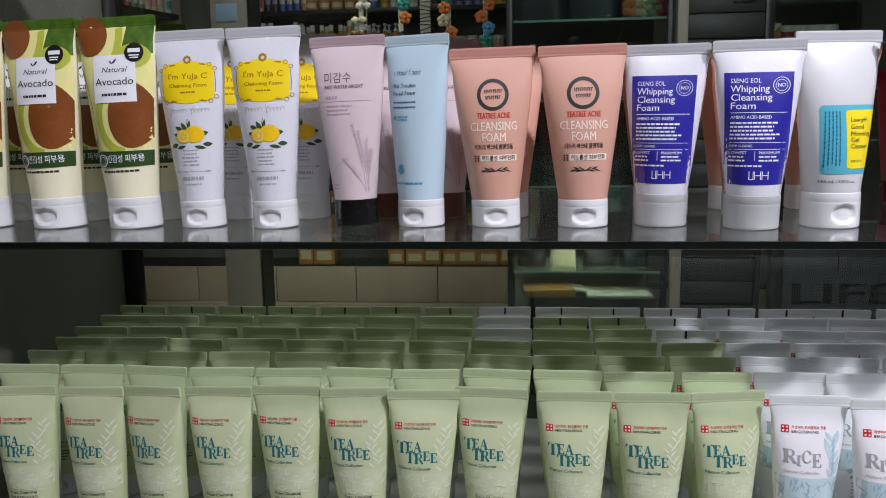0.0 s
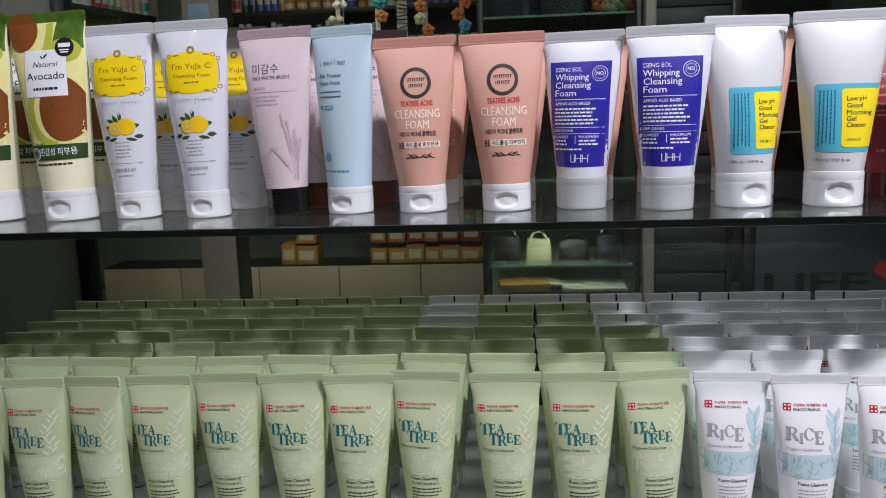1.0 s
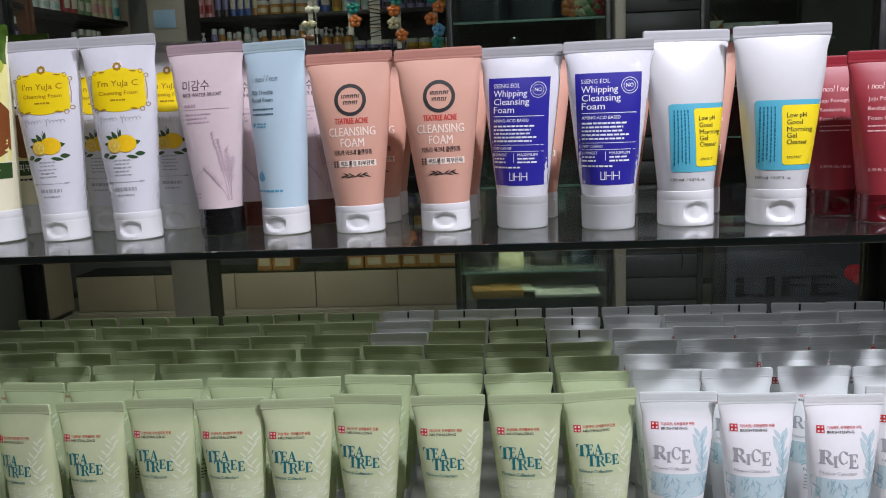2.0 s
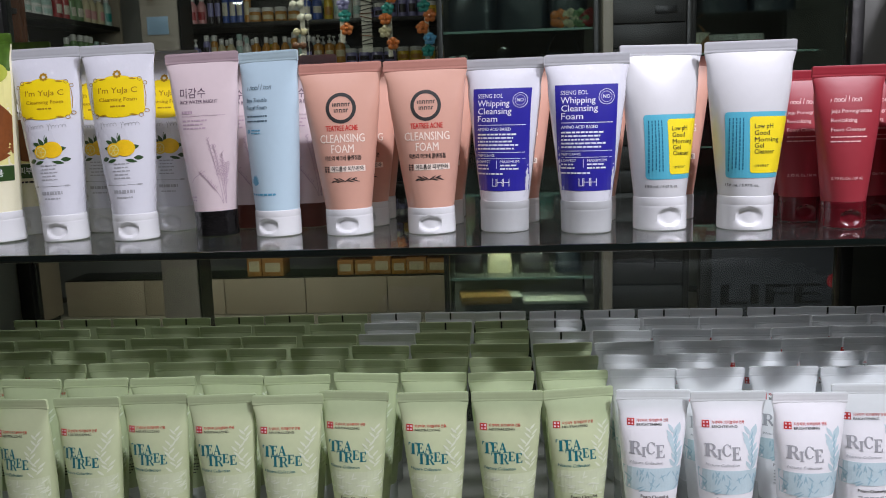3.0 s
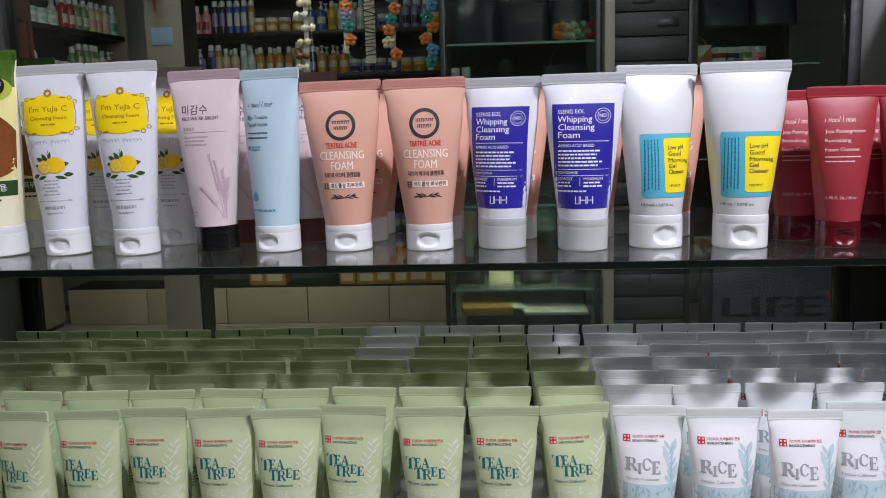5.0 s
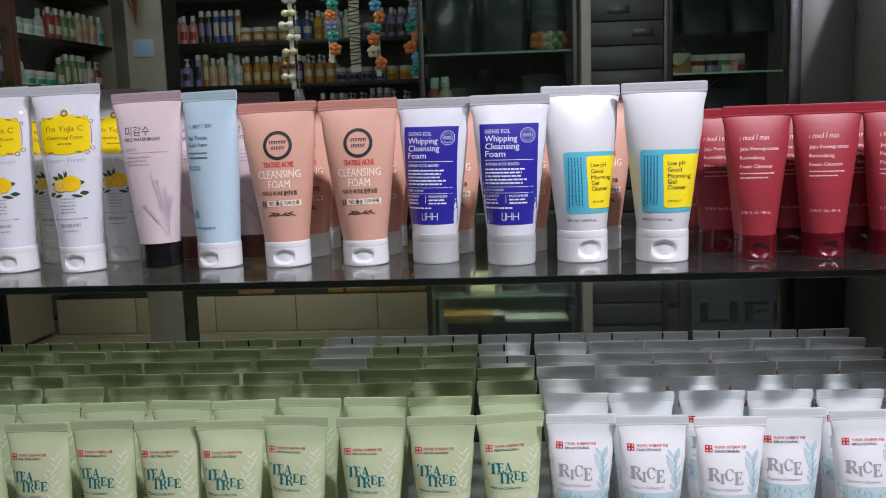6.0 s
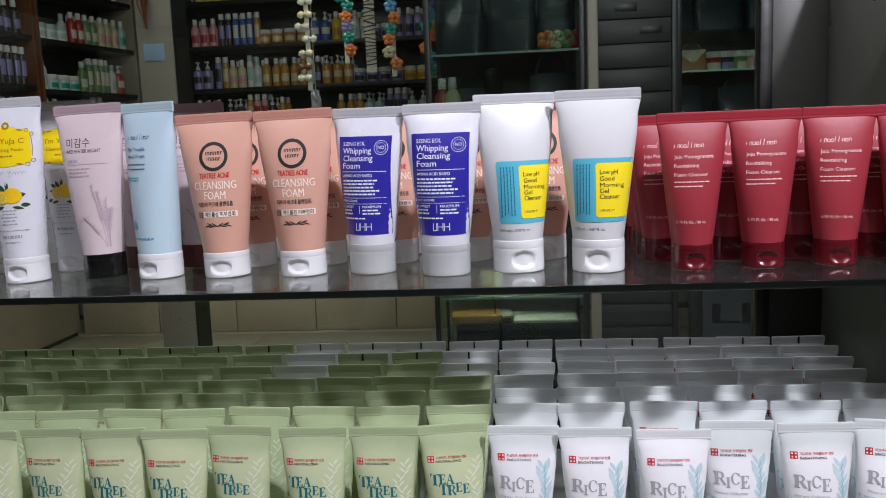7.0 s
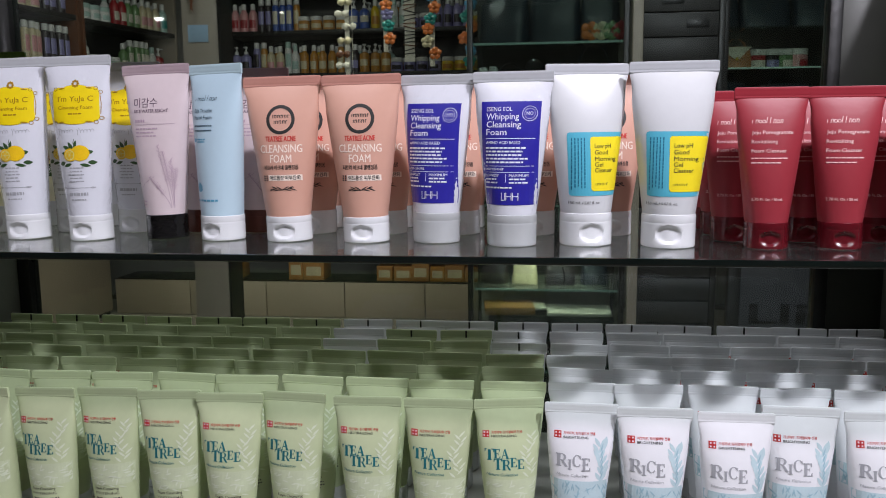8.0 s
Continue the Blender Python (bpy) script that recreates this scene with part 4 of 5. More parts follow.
for i in range(1, 7):
    for k in range(17):
        x = 0.0020 + ROW_PITCH[i - 1] * (k - 7) + rnd.uniform(-0.0018, 0.0018)
        y = ROW_Y[i - 1] + 0.016 * x + rnd.uniform(-0.0025, 0.0025)
        spot = (x, min(y, BACK - 0.0355), B, rnd.uniform(-4, 4), rnd.uniform(-0.5, 0.5))
        white = k > 10 or (i == 6 and k >= 7) or (i in (4, 5) and k in (7, 10))
        away = i == 6 or (i == 5 and k in (8, 9, 10)) or (i == 4 and k == 10)
        if away:
            spot = (*spot[:3], spot[3] + 180, spot[4])
        (rice_back if white and away else tea_back if away else rice if white else tea).append(spot)


def with_mark(ob, s):
    """The black register mark on the back of the crimp."""
    bm = bmesh.new()
    add_box(bm, -0.0011, 0.0011, 0.0012, 0.0020, s.h - 0.0095, s.h - 0.0005)
    part("register_mark", bm, M["black_print"], ob)
    return ob


LOW = Shape(0.066, 0.1597, 0.0195, 0.024)
place(with_mark(tea_tree_tube(), LOW), tea + tea_back)
place(with_mark(rice_tube(), LOW), rice + rice_back)


# a bit of black wire under the shelf front
wire = empty("wire_hook", "short bent black wire hanging under the glass shelf", "hook")
bm = bmesh.new()
path = [(-0.006, 0.0), (-0.003, 0.0015), (0.0, 0.0), (0.0016, -0.005), (0.0018, -0.011), (0.0010, -0.0135), (0.0026, -0.0150)]
add_rings(bm, [[(x + 0.0005 * math.cos(q), 0.0005 * math.sin(q), z) for q in (0, 1.57, 3.14, 4.71)] for x, z in path])
part("wire", bm, M["post"], wire)
wire.matrix_basis = pose(0.255, FRONT + 0.004, UPPER - 0.0078, 0, 0, 0)


# ---- the hall ----
M.update({
    "floor": material("floor_tile", "a79f8e", 0.3, vary=0.12, scale=4, per_object=0.04),
    "joint": material("tile_joint", "5e574c", 0.8, vary=0.1),
    "wall": material("plaster_wall", "8b8a84", 0.8, vary=0.08, scale=3, bump=0.1, bump_scale=30),
    "ceiling": material("ceiling_paint", "b5b5b0", 0.85, vary=0.06, scale=3),
    "beige": material("beige_panel", "b3a48e", 0.55, vary=0.12, scale=5, bump=0.08, bump_scale=40),
    "grey_post": material("grey_laminate", "958b7d", 0.45, vary=0.08, scale=8),
    "dark_frame": material("dark_frame", "1a1917", 0.4, vary=0.15),
    "wood": material("stained_wood", "6a3f25", 0.4, vary=0.3, scale=14, coat=0.2),
    "slat": material("slat_board", "262524", 0.5, vary=0.08, scale=10),
    "sign": material("sign_board", "36373b", 0.35, vary=0.08, scale=6),
    "black": material("black_vinyl", "0d0d0e", 0.4, vary=0.2),
    "bag": material("black_leather", "1b2430", 0.45, vary=0.3, scale=20, bump=0.6, bump_scale=25, coat=0.3),
    "film": clear_glass("film", "c9d2d6"),
    "tan": material("tan_leather", "a5714a", 0.5, vary=0.15, scale=30, bump=0.2),
    "card": material("pale_card", "d8d2c4", 0.6, vary=0.08, scale=40),
    "cardboard": material("cardboard", "b07d3f", 0.7, vary=0.15, scale=25, bump=0.1),
    "notice": material("pale_blue_notice", "8fa9bd", 0.5, vary=0.2, scale=60),
    "silver": material("silver_film", "b9bcc0", 0.25, metal=0.6, vary=0.3, scale=40, bump=0.8, bump_scale=60),
    "lampglow": material("lamp_glow", "ffffff", 0.5, emission=30.0),
})
for key, colour in (("b_white", "d9d9d6"), ("b_yellow", "d9b92c"), ("b_blue", "3d5aa8"), ("b_pink", "d69a9c"), ("b_amber", "b9812f"), ("b_lilac", "8c87b8"), ("b_green", "6d8f5f"),
                    ("b_red", "a32a30"), ("b_cream", "cfc3a0"), ("b_dark", "2a2227"), ("b_teal", "1f8f88"), ("b_orange", "dc7a3a"), ("b_sky", "5fa6d6"), ("b_mint", "a9c4bd")):
    M[key] = material(key, colour, 0.35, coat=0.3, vary=0.1, scale=40)

HALL = (-4.6, 4.2, -3.0, 5.6, 2.95)
hx0, hx1, hy0, hy1, hz = HALL
floor = struct(box("floor", hx0, hx1, hy0, hy1, -0.05, -0.004, M["joint"]), "beige square floor tiles with dark joints", "floor")
struct(box("ceiling", hx0, hx1, hy0, hy1, hz, hz + 0.1, M["ceiling"]), "plain pale painted ceiling", "ceiling")
struct(box("wall_north", hx0 - 0.1, hx1 + 0.1, hy1, hy1 + 0.1, 0, hz, M["wall"]), "plain grey plaster wall", "wall")
struct(box("wall_south", hx0 - 0.1, hx1 + 0.1, hy0 - 0.1, hy0, 0, hz, M["wall"]), "plain grey plaster wall", "wall")
struct(box("wall_west", hx0 - 0.1, hx0, hy0, hy1, 0, hz, M["wall"]), "plain grey plaster wall", "wall")
struct(box("wall_east", hx1, hx1 + 0.1, hy0, hy1, 0, hz, M["wall"]), "plain grey plaster wall", "wall")


def bottle(kind, colour):
    """A standing bottle: pump, round cap, or jar."""
    names = {"pump": "pump_bottle", "cap": "bottle", "jar": "jar", "slim": "bottle"}
    words = {"b_white": "white", "b_yellow": "yellow", "b_blue": "blue", "b_pink": "pink", "b_amber": "amber", "b_lilac": "lilac", "b_green": "green", "b_red": "red",
             "b_cream": "cream", "b_dark": "dark", "b_mint": "mint", "b_orange": "orange", "b_teal": "teal", "b_sky": "sky blue"}
    ob = empty(names[kind], words[colour] + " plastic " + names[kind].replace("_", " ") + " on a dark shop shelf", "bottle", "bottles on the far shelves")
    bm = bmesh.new()
    if kind == "jar":
        add_rings(bm, turned([(0.036, 0), (0.042, 0.004), (0.042, 0.060), (0.038, 0.068)], 16))
        top, z = [(0.041, 0.068), (0.042, 0.072), (0.042, 0.092), (0.039, 0.096)], 0
    elif kind == "slim":
        add_rings(bm, turned([(0.021, 0), (0.024, 0.003), (0.024, 0.165), (0.021, 0.176), (0.013, 0.182)], 14))
        top = [(0.0185, 0.182), (0.019, 0.184), (0.019, 0.218), (0.016, 0.222)]
    elif kind == "cap":
        add_rings(bm, turned([(0.026, 0), (0.030, 0.004), (0.031, 0.10), (0.029, 0.13), (0.016, 0.150), (0.014, 0.156)], 16))
        top = [(0.0165, 0.156), (0.017, 0.158), (0.016, 0.192), (0.014, 0.196)]
    else:
        add_rings(bm, turned([(0.032, 0), (0.036, 0.005), (0.036, 0.115), (0.031, 0.130), (0.014, 0.138), (0.013, 0.142)], 16))
        top = [(0.015, 0.142), (0.015, 0.160), (0.006, 0.162), (0.005, 0.182), (0.012, 0.183), (0.012, 0.194), (0.008, 0.197)]
    part("body", bm, M[colour], ob)
    bm = bmesh.new()
    add_rings(bm, turned(top, 14))
    if kind == "pump":
        add_box(bm, -0.004, 0.004, -0.040, -0.008, 0.184, 0.191)
    part("pump" if kind == "pump" else "cap", bm, M["b_white"] if colour != "b_white" else M["b_mint"], ob)
    bm = bmesh.new()
    r = {"pump": 0.0366, "cap": 0.0312, "jar": 0.0426, "slim": 0.0244}[kind]
    za, zb = {"jar": (0.015, 0.045), "slim": (0.05, 0.14), "pump": (0.045, 0.09), "cap": (0.03, 0.085)}[kind]
    prev = None
    for i in range(9):
        t = math.radians(-140 + 100 * i / 8)
        p = [bm.verts.new((r * math.cos(t), r * math.sin(t), z)) for z in (za, zb)]
        if prev:
            bm.faces.new((prev[0], p[0], p[1], prev[1]))
        prev = p
    flat("label", bm, M[{"b_white": "b_mint", "b_amber": "b_cream", "b_yellow": "b_amber", "b_cream": "b_pink", "b_dark": "b_lilac", "b_mint": "b_teal", "b_pink": "b_red", "b_lilac": "b_dark"}.get(colour, "card")], ob)
    return ob


STOCK = {}


def stock(kind, colour, m):
    """Places one more bottle of a kind."""
    if (kind, colour) in STOCK:
        copy_thing(STOCK[kind, colour], m)
    else:
        STOCK[kind, colour] = bottle(kind, colour)
        STOCK[kind, colour].matrix_basis = m


def carton_box(w, h, d, mat, label):
    ob = empty("carton", label, "box", "cartons on the lowest board")
    bm = bmesh.new()
    add_box(bm, -w / 2, w / 2, -d / 2, d / 2, 0, h, 0.002)
    part("body", bm, mat, ob)
    bm = bmesh.new()
    add_box(bm, -w * 0.36, w * 0.36, -d / 2 - 0.001, -d / 2 - 0.0002, h * 0.25, h * 0.75)
    part("label", bm, M["b_cream"], ob)
    return ob


def wall_unit(x0, x1, y, depth, boards, m, seed, colours, z_low=0.0, z_top=2.948, ends=("dark_frame", "dark_frame")):
    """A run of shelves with ends, back and rows of bottles, built along x in its own frame m; it hangs where z_low is above the floor."""
    ob = tagged(new("shelf_unit"), "dark wall shelving crowded with bottles", "shelf unit")
    ob.matrix_basis = m
    box("end_panel", x0 - 0.02, x0, y, y + depth, z_low, z_top, M[ends[0]], ob, 0.002)
    box("end_panel", x1, x1 + 0.02, y, y + depth, z_low, z_top, M[ends[1]], ob, 0.002)
    box("back_board", x0, x1, y + depth - 0.015, y + depth, z_low, z_top, M["dark_frame"], ob)
    r = random.Random(seed)
    for z in boards:
        box("board", x0, x1, y + 0.004, y + depth - 0.016, z - 0.03, z, M["dark_frame"], ob, 0.002)
        if z < 1.3:
            continue
        x = x0 + 0.05
        run, kind, colour = 0, "cap", "b_white"
        while x < x1 - 0.04:
            if run == 0 or r.random() < 0.25:
                run, kind, colour = r.randint(1, 4), r.choice(("cap", "slim", "pump", "slim", "cap", "jar")), r.choice(colours)
            stock(kind, colour, m @ pose(x, y + 0.055 + r.uniform(0, 0.02), z + 0.0005, 0, 0, r.uniform(-12, 12)))
            if r.random() < 0.7:
                stock(kind, r.choice(colours), m @ pose(x + 0.015, y + 0.15, z + 0.0005, 0, 0, r.uniform(-12, 12)))
            x += {"jar": 0.090, "slim": 0.052, "cap": 0.066, "pump": 0.076}[kind]
            run -= 1
    return ob


def plinth_row(x0, x1, y, n):
    """A low beige plinth of panels."""
    ob = tagged(new("plinth"), "low beige panelled plinth under the far shelves", "plinth", kind="structure")
    for k in range(n):
        a, b = x0 + (x1 - x0) * k / n, x0 + (x1 - x0) * (k + 1) / n
        box("plinth_panel", a + 0.003, b - 0.003, y, y + 0.02, 0.004, 0.262, M["beige"], ob, 0.003)
    box("plinth_core", x0, x1, y + 0.021, y + 0.34, 0.004, 0.270, M["dark_frame"], ob)
    return ob


I4 = Matrix.Identity(4)
plinth_row(-2.98, -0.02, 4.87, 5)
wall_unit(-2.02, -0.02, 4.87, 0.34, (0.92, 1.22, 1.49, 1.76, 2.055, 2.36), I4, 3,
          ("b_white", "b_yellow", "b_blue", "b_pink", "b_amber", "b_lilac", "b_mint", "b_cream", "b_dark", "b_amber", "b_dark"), z_low=0.60)
wall_unit(-0.42, 0.42, 0.0, 0.30, (1.49, 1.74, 2.045, 2.36), pose(-2.47, 4.42, 0, 0, 0, 77), 9,
          ("b_white", "b_red", "b_green", "b_sky", "b_mint", "b_cream", "b_white"), z_low=1.2, ends=("wood", "grey_post"))
wall_unit(-0.9, -0.02, 0.0, 0.30, (1.49, 1.76, 2.055, 2.36), pose(-2.58, 3.98, 0, 0, 0, 80), 5,
          ("b_cream", "b_dark", "b_dark", "b_white"), z_low=1.2, ends=("dark_frame", "wood"))
r4 = random.Random(14)
x = -2.9
while x < -0.1:
    w = r4.uniform(0.10, 0.16)
    if x > -1.05 or r4.random() < 0.25:
        c = carton_box(w, r4.uniform(0.10, 0.15), 0.2, M[r4.choice(("cardboard", "wood", "b_amber", "cardboard", "wood"))], "printed amber carton on the beige plinth")
        c.matrix_basis = pose(x + w / 2, 5.02, 0.2705, 0, 0, r4.uniform(-3, 3))
        if r4.random() < 0.7:
            c = carton_box(w * 0.95, r4.uniform(0.08, 0.11), 0.2, M[r4.choice(("b_amber", "cardboard", "b_red"))], "printed amber carton in a stack")
            c.matrix_basis = pose(x + w / 2, 5.025, 0.2705 + 0.152, 0, 0, r4.uniform(-3, 3))
    x += w + 0.006
cab = tagged(new("low_cabinet"), "plain beige low cabinet with rounded edges on the floor", "cabinet")
box("body", -3.45, -3.00, 3.2, 4.86, 0.03, 0.95, M["beige"], cab, 0.008)
box("kick_board", -3.44, -3.015, 3.22, 4.84, 0.0, 0.0295, M["dark_frame"], cab)

# a grey upright beside the passage
post = struct(box("column", -1.145, -1.000, 2.30, 2.42, 0, hz, M["grey_post"], None, 0.004), "tall grey laminate post beside the passage", "column")
box("notice", -1.120, -1.040, 2.2965, 2.2995, 1.668, 1.732, M["notice"], post, 0.0005)
box("edge_trim", -1.0, -0.992, 2.295, 2.42, 0, hz, M["dark_frame"], post)


def hair_tie_strip(x, y, z_top, length, kind, seed):
    """A hanging card strip with hair ties."""
    r = random.Random(seed)
    ob = empty("hair_tie_strip", {"flower": "hanging strip of bright flower hair clips", "band": "hanging white card wound with brown hair bands", "bow": "hanging strip of cream and brown bows"}[kind], "hair ties", "hanging hair ties")
    w = 0.030 if kind == "band" else 0.014
    bm = bmesh.new()
    add_box(bm, -w, w, -0.001, 0.001, -length, 0)
    part("card", bm, M["card"], ob)
    step = {"flower": 0.062, "band": 0.021, "bow": 0.075}[kind]
    z = -0.03
    while z > -length + 0.04:
        bm = bmesh.new()
        if kind == "band":
            t = r.uniform(-0.3, 0.3)
            rings = []
            for i in range(14):
                a = 2 * math.pi * i / 14
                c = Vector((0.037 * math.cos(a), 0.010 * math.sin(a) - 0.001, 0.037 * math.cos(a) * t))
                rings.append([c + Vector((math.cos(a) * 0.0032 * math.cos(q), math.sin(a) * 0.0032 * math.cos(q), 0.0032 * math.sin(q))) for q in (0, 1.57, 3.14, 4.71)])
            add_rings(bm, rings + [rings[0]], False, False)
            for v in bm.verts:
                v.co.z += z
            part("hair_band", bm, M[r.choice(("wood", "black", "black"))], ob)
        else:
            cx = r.uniform(-0.03, 0.03)
            n = 5 if kind == "flower" else 2
            for i in range(n):
                a = 2 * math.pi * i / n + (0.3 if kind == "flower" else 0)
                made = bmesh.ops.create_icosphere(bm, subdivisions=1, radius=0.021 if kind == "flower" else 0.027)
                for v in made["verts"]:
                    v.co = Vector((cx + v.co.x + 0.022 * math.cos(a), v.co.y * 0.45 - 0.010, z + v.co.z * 0.85 + 0.022 * math.sin(a)))
            made = bmesh.ops.create_icosphere(bm, subdivisions=1, radius=0.012)
            for v in made["verts"]:
                v.co = Vector((cx + v.co.x, v.co.y - 0.018, z + v.co.z))
            cols = ("b_teal", "b_orange", "b_sky", "b_lilac", "b_orange", "b_cream", "b_teal") if kind == "flower" else ("card", "b_cream", "wood", "card")
            part("hair_clip", bm, M[r.choice(cols)], ob)
        z -= step * r.uniform(0.85, 1.2)
    bm = bmesh.new()
    add_rings(bm, turned([(0.0015, 0), (0.0015, hz - z_top)], 6))
    part("string", bm, M["card"], ob)
    ob.matrix_basis = pose(x, y, z_top, 0, 0, r.uniform(-15, 15))
    return ob


hair_tie_strip(-0.945, 4.1, 2.28, 0.62, "bow", 1)
hair_tie_strip(-0.710, 4.1, 2.28, 0.47, "flower", 2)
hair_tie_strip(-0.566, 4.1, 2.28, 0.53, "band", 3)
hair_tie_strip(-0.430, 4.1, 2.28, 0.56, "flower", 4)
hair_tie_strip(-0.215, 4.1, 2.28, 0.58, "flower", 6)


def hair_piece(x, y, z_top, length):
    """A hanging bundle of brown strands, tied at its top."""
    r = random.Random(31)
    ob = empty("hair_piece", "brown hair extension hanging against a grey post", "hair piece")
    for k in range(16):
        bm = bmesh.new()
        a, d = r.uniform(0, 6.28), r.uniform(0.004, 0.024)
        ln = length * r.uniform(0.72, 1.0)
        rings = []
        for i in range(8):
            f = i / 7
            w = 0.0048 * (1 - 0.75 * f)
            spread = math.sin(math.pi * min(1.0, f * 1.1 + 0.06)) ** 0.7
            cx, cy = d * math.cos(a) * spread + 0.004 * math.sin(7 * f + k), d * 0.5 * math.sin(a) * spread
            rings.append([(cx + w * math.cos(q), cy + w * math.sin(q), -ln * f) for q in (0, 1.26, 2.51, 3.77, 5.03)])
        add_rings(bm, rings)
        part("strand", bm, M["wood"], ob)
    bm = bmesh.new()
    add_rings(bm, turned([(0.008, -0.012), (0.010, -0.004), (0.009, 0.006), (0.0015, 0.010), (0.0015, hz - z_top)], 10))
    part("cord", bm, M["black"], ob)
    ob.matrix_basis = pose(x, y, z_top)
    return ob


hair_piece(-1.085, 2.262, 1.93, 0.155)

packet = empty("film_packet", "crumpled silver film packet hanging below a clip strip", "packet", "hanging hair ties")
bm = bmesh.new()
r5 = random.Random(8)
add_rings(bm, [[((0.034 + r5.uniform(-0.008, 0.008)) * math.cos(q) * (1 - 0.25 * abs(k - 4) / 4), (0.012 + r5.uniform(-0.004, 0.004)) * math.sin(q), -0.027 * k) for q in [2 * math.pi * i / 12 for i in range(12)]] for k in range(9)])
part("film", bm, M["silver"], packet, smooth=False)
bm = bmesh.new()
add_rings(bm, turned([(0.0015, 0.0), (0.0015, hz - 1.66)], 6))
part("string", bm, M["card"], packet)
packet.matrix_basis = pose(-0.905, 4.06, 1.66)


# ---- glass cases across the aisle ----
def handbag(w, h, d, mat, label, flap=False):
    ob = empty("handbag", label, "bag")
    bm = bmesh.new()
    n = 20
    rings = []
    for k in range(9):
        f = k / 8
        a = w / 2 * (1 - 0.12 * f ** 2)
        b = d / 2 * (1 - 0.75 * f ** 1.5)
        rings.append([(a * (abs(math.cos(t)) ** 0.5) * (1 if math.cos(t) > 0 else -1), b * (abs(math.sin(t)) ** 0.5) * (1 if math.sin(t) > 0 else -1), h * f + 0.006 * math.sin(3 * t) * f) for t in [2 * math.pi * i / n for i in range(n)]])
    add_rings(bm, rings)
    part("body", bm, mat, ob)
    bm = bmesh.new()
    path = [(w * 0.3 * math.cos(t), h * 0.95 + h * 0.45 * math.sin(t)) for t in [math.pi * i / 10 for i in range(11)]]
    rings = [[(x + 0.006 * math.cos(q), 0.006 * math.sin(q), z) for q in (0, 1.57, 3.14, 4.71)] for x, z in path]
    add_rings(bm, rings)
    part("handle", bm, mat, ob)
    if flap:
        bm = bmesh.new()
        add_rings(bm, [[(-w * 0.47, -d * 0.2, h), (w * 0.47, -d * 0.2, h), (0.012, -d * 0.56, h * 0.5), (-0.012, -d * 0.56, h * 0.5)], [(-w * 0.47, -d * 0.14, h + 0.004), (w * 0.47, -d * 0.14, h + 0.004), (0.014, -d * 0.60, h * 0.49), (-0.014, -d * 0.60, h * 0.49)]])
        part("flap", bm, M["card"], ob, "pale pointed flap")
        bm = bmesh.new()
        add_box(bm, -0.006, 0.006, -d * 0.66, -d * 0.58, h * 0.42, h * 0.56, 0.001)
        part("clasp", bm, M["b_yellow"], ob, "brass clasp")
    return ob


def glass_case(name, x0, x1, y0, y1, z0, z1, shelves, label, inset=0.0):
    ob = tagged(new(name), label, "display case")
    for x in (x0, x1 - 0.02):
        for y in (y0, y1 - 0.02):
            box("upright", x, x + 0.02, y, y + 0.02, z0, z1, M["dark_frame"], ob, 0.001)
    box("base", x0, x1, y0, y1, z0 - 0.02, z0 - 0.001, M["dark_frame"], ob)
    box("back_board", x0 + 0.021, x1 - 0.021, y1 - 0.018, y1 - 0.004, z0, z1, M["dark_frame"], ob)
    box("front_pane", x0 + 0.021, x1 - 0.021, y0 + 0.004, y0 + 0.009, z0, z1, M["pane"], ob)
    for z in shelves:
        box("shelf", x0 + 0.022, x1 - 0.022, y0 + inset + 0.02, y1 - 0.02, z - 0.008, z, M["shelf_glass"], ob)
        box("shelf_edge", x0 + 0.022, x1 - 0.022, y0 + inset + 0.015, y0 + inset + 0.0195, z - 0.008, z, M["b_mint"], ob)
    return ob


# tall case with wrapped dark bags
glass_case("bag_case", -0.045, 0.530, 2.25, 2.72, 0.10, 2.60, (0.42, 0.735, 1.05, 1.36, 1.635), "tall glass case with dark wrapped bags and small goods")
for k, (x, y, z, w, h) in enumerate(((0.08, 2.47, 1.6355, 0.19, 0.22), (0.27, 2.49, 1.6355, 0.20, 0.24), (0.44, 2.47, 1.6355, 0.15, 0.22), (0.42, 2.45, 1.3605, 0.20, 0.20), (0.10, 2.50, 1.3605, 0.17, 0.16))):
    b = handbag(w, h, 0.12, M["bag"], "black wrapped leather handbag on a glass shelf")
    b.matrix_basis = pose(x, y, z, 0, 0, 8 * (k - 2))


def toiletry(x, y, z, kind, colour):
    stock(kind, colour, pose(x, y, z + 0.0005, 0, 0, 20))


toiletry(0.005, 2.36, 1.36, "cap", "b_red")
toiletry(0.045, 2.33, 1.36, "cap", "b_cream")
toiletry(0.33, 2.33, 1.36, "jar", "b_mint")


def small_flower(x, y, z, colour):
    ob = empty("flower_clip", "small bright artificial flower on a glass shelf", "ornament")
    bm = bmesh.new()
    for i in range(5):
        made = bmesh.ops.create_icosphere(bm, subdivisions=1, radius=0.018)
        for v in made["verts"]:
            v.co = Vector((v.co.x + 0.02 * math.cos(i * 1.257), v.co.y * 0.5, 0.04 + v.co.z + 0.02 * math.sin(i * 1.257)))
    part("petals", bm, M[colour], ob)
    ob.matrix_basis = pose(x, y, z, 0, 0, 0)


for k, (x, c) in enumerate(((0.395, "b_orange"), (0.432, "b_cream"), (0.468, "b_green"), (0.50, "b_red"))):
    small_flower(x, 2.33, 1.6355, c)

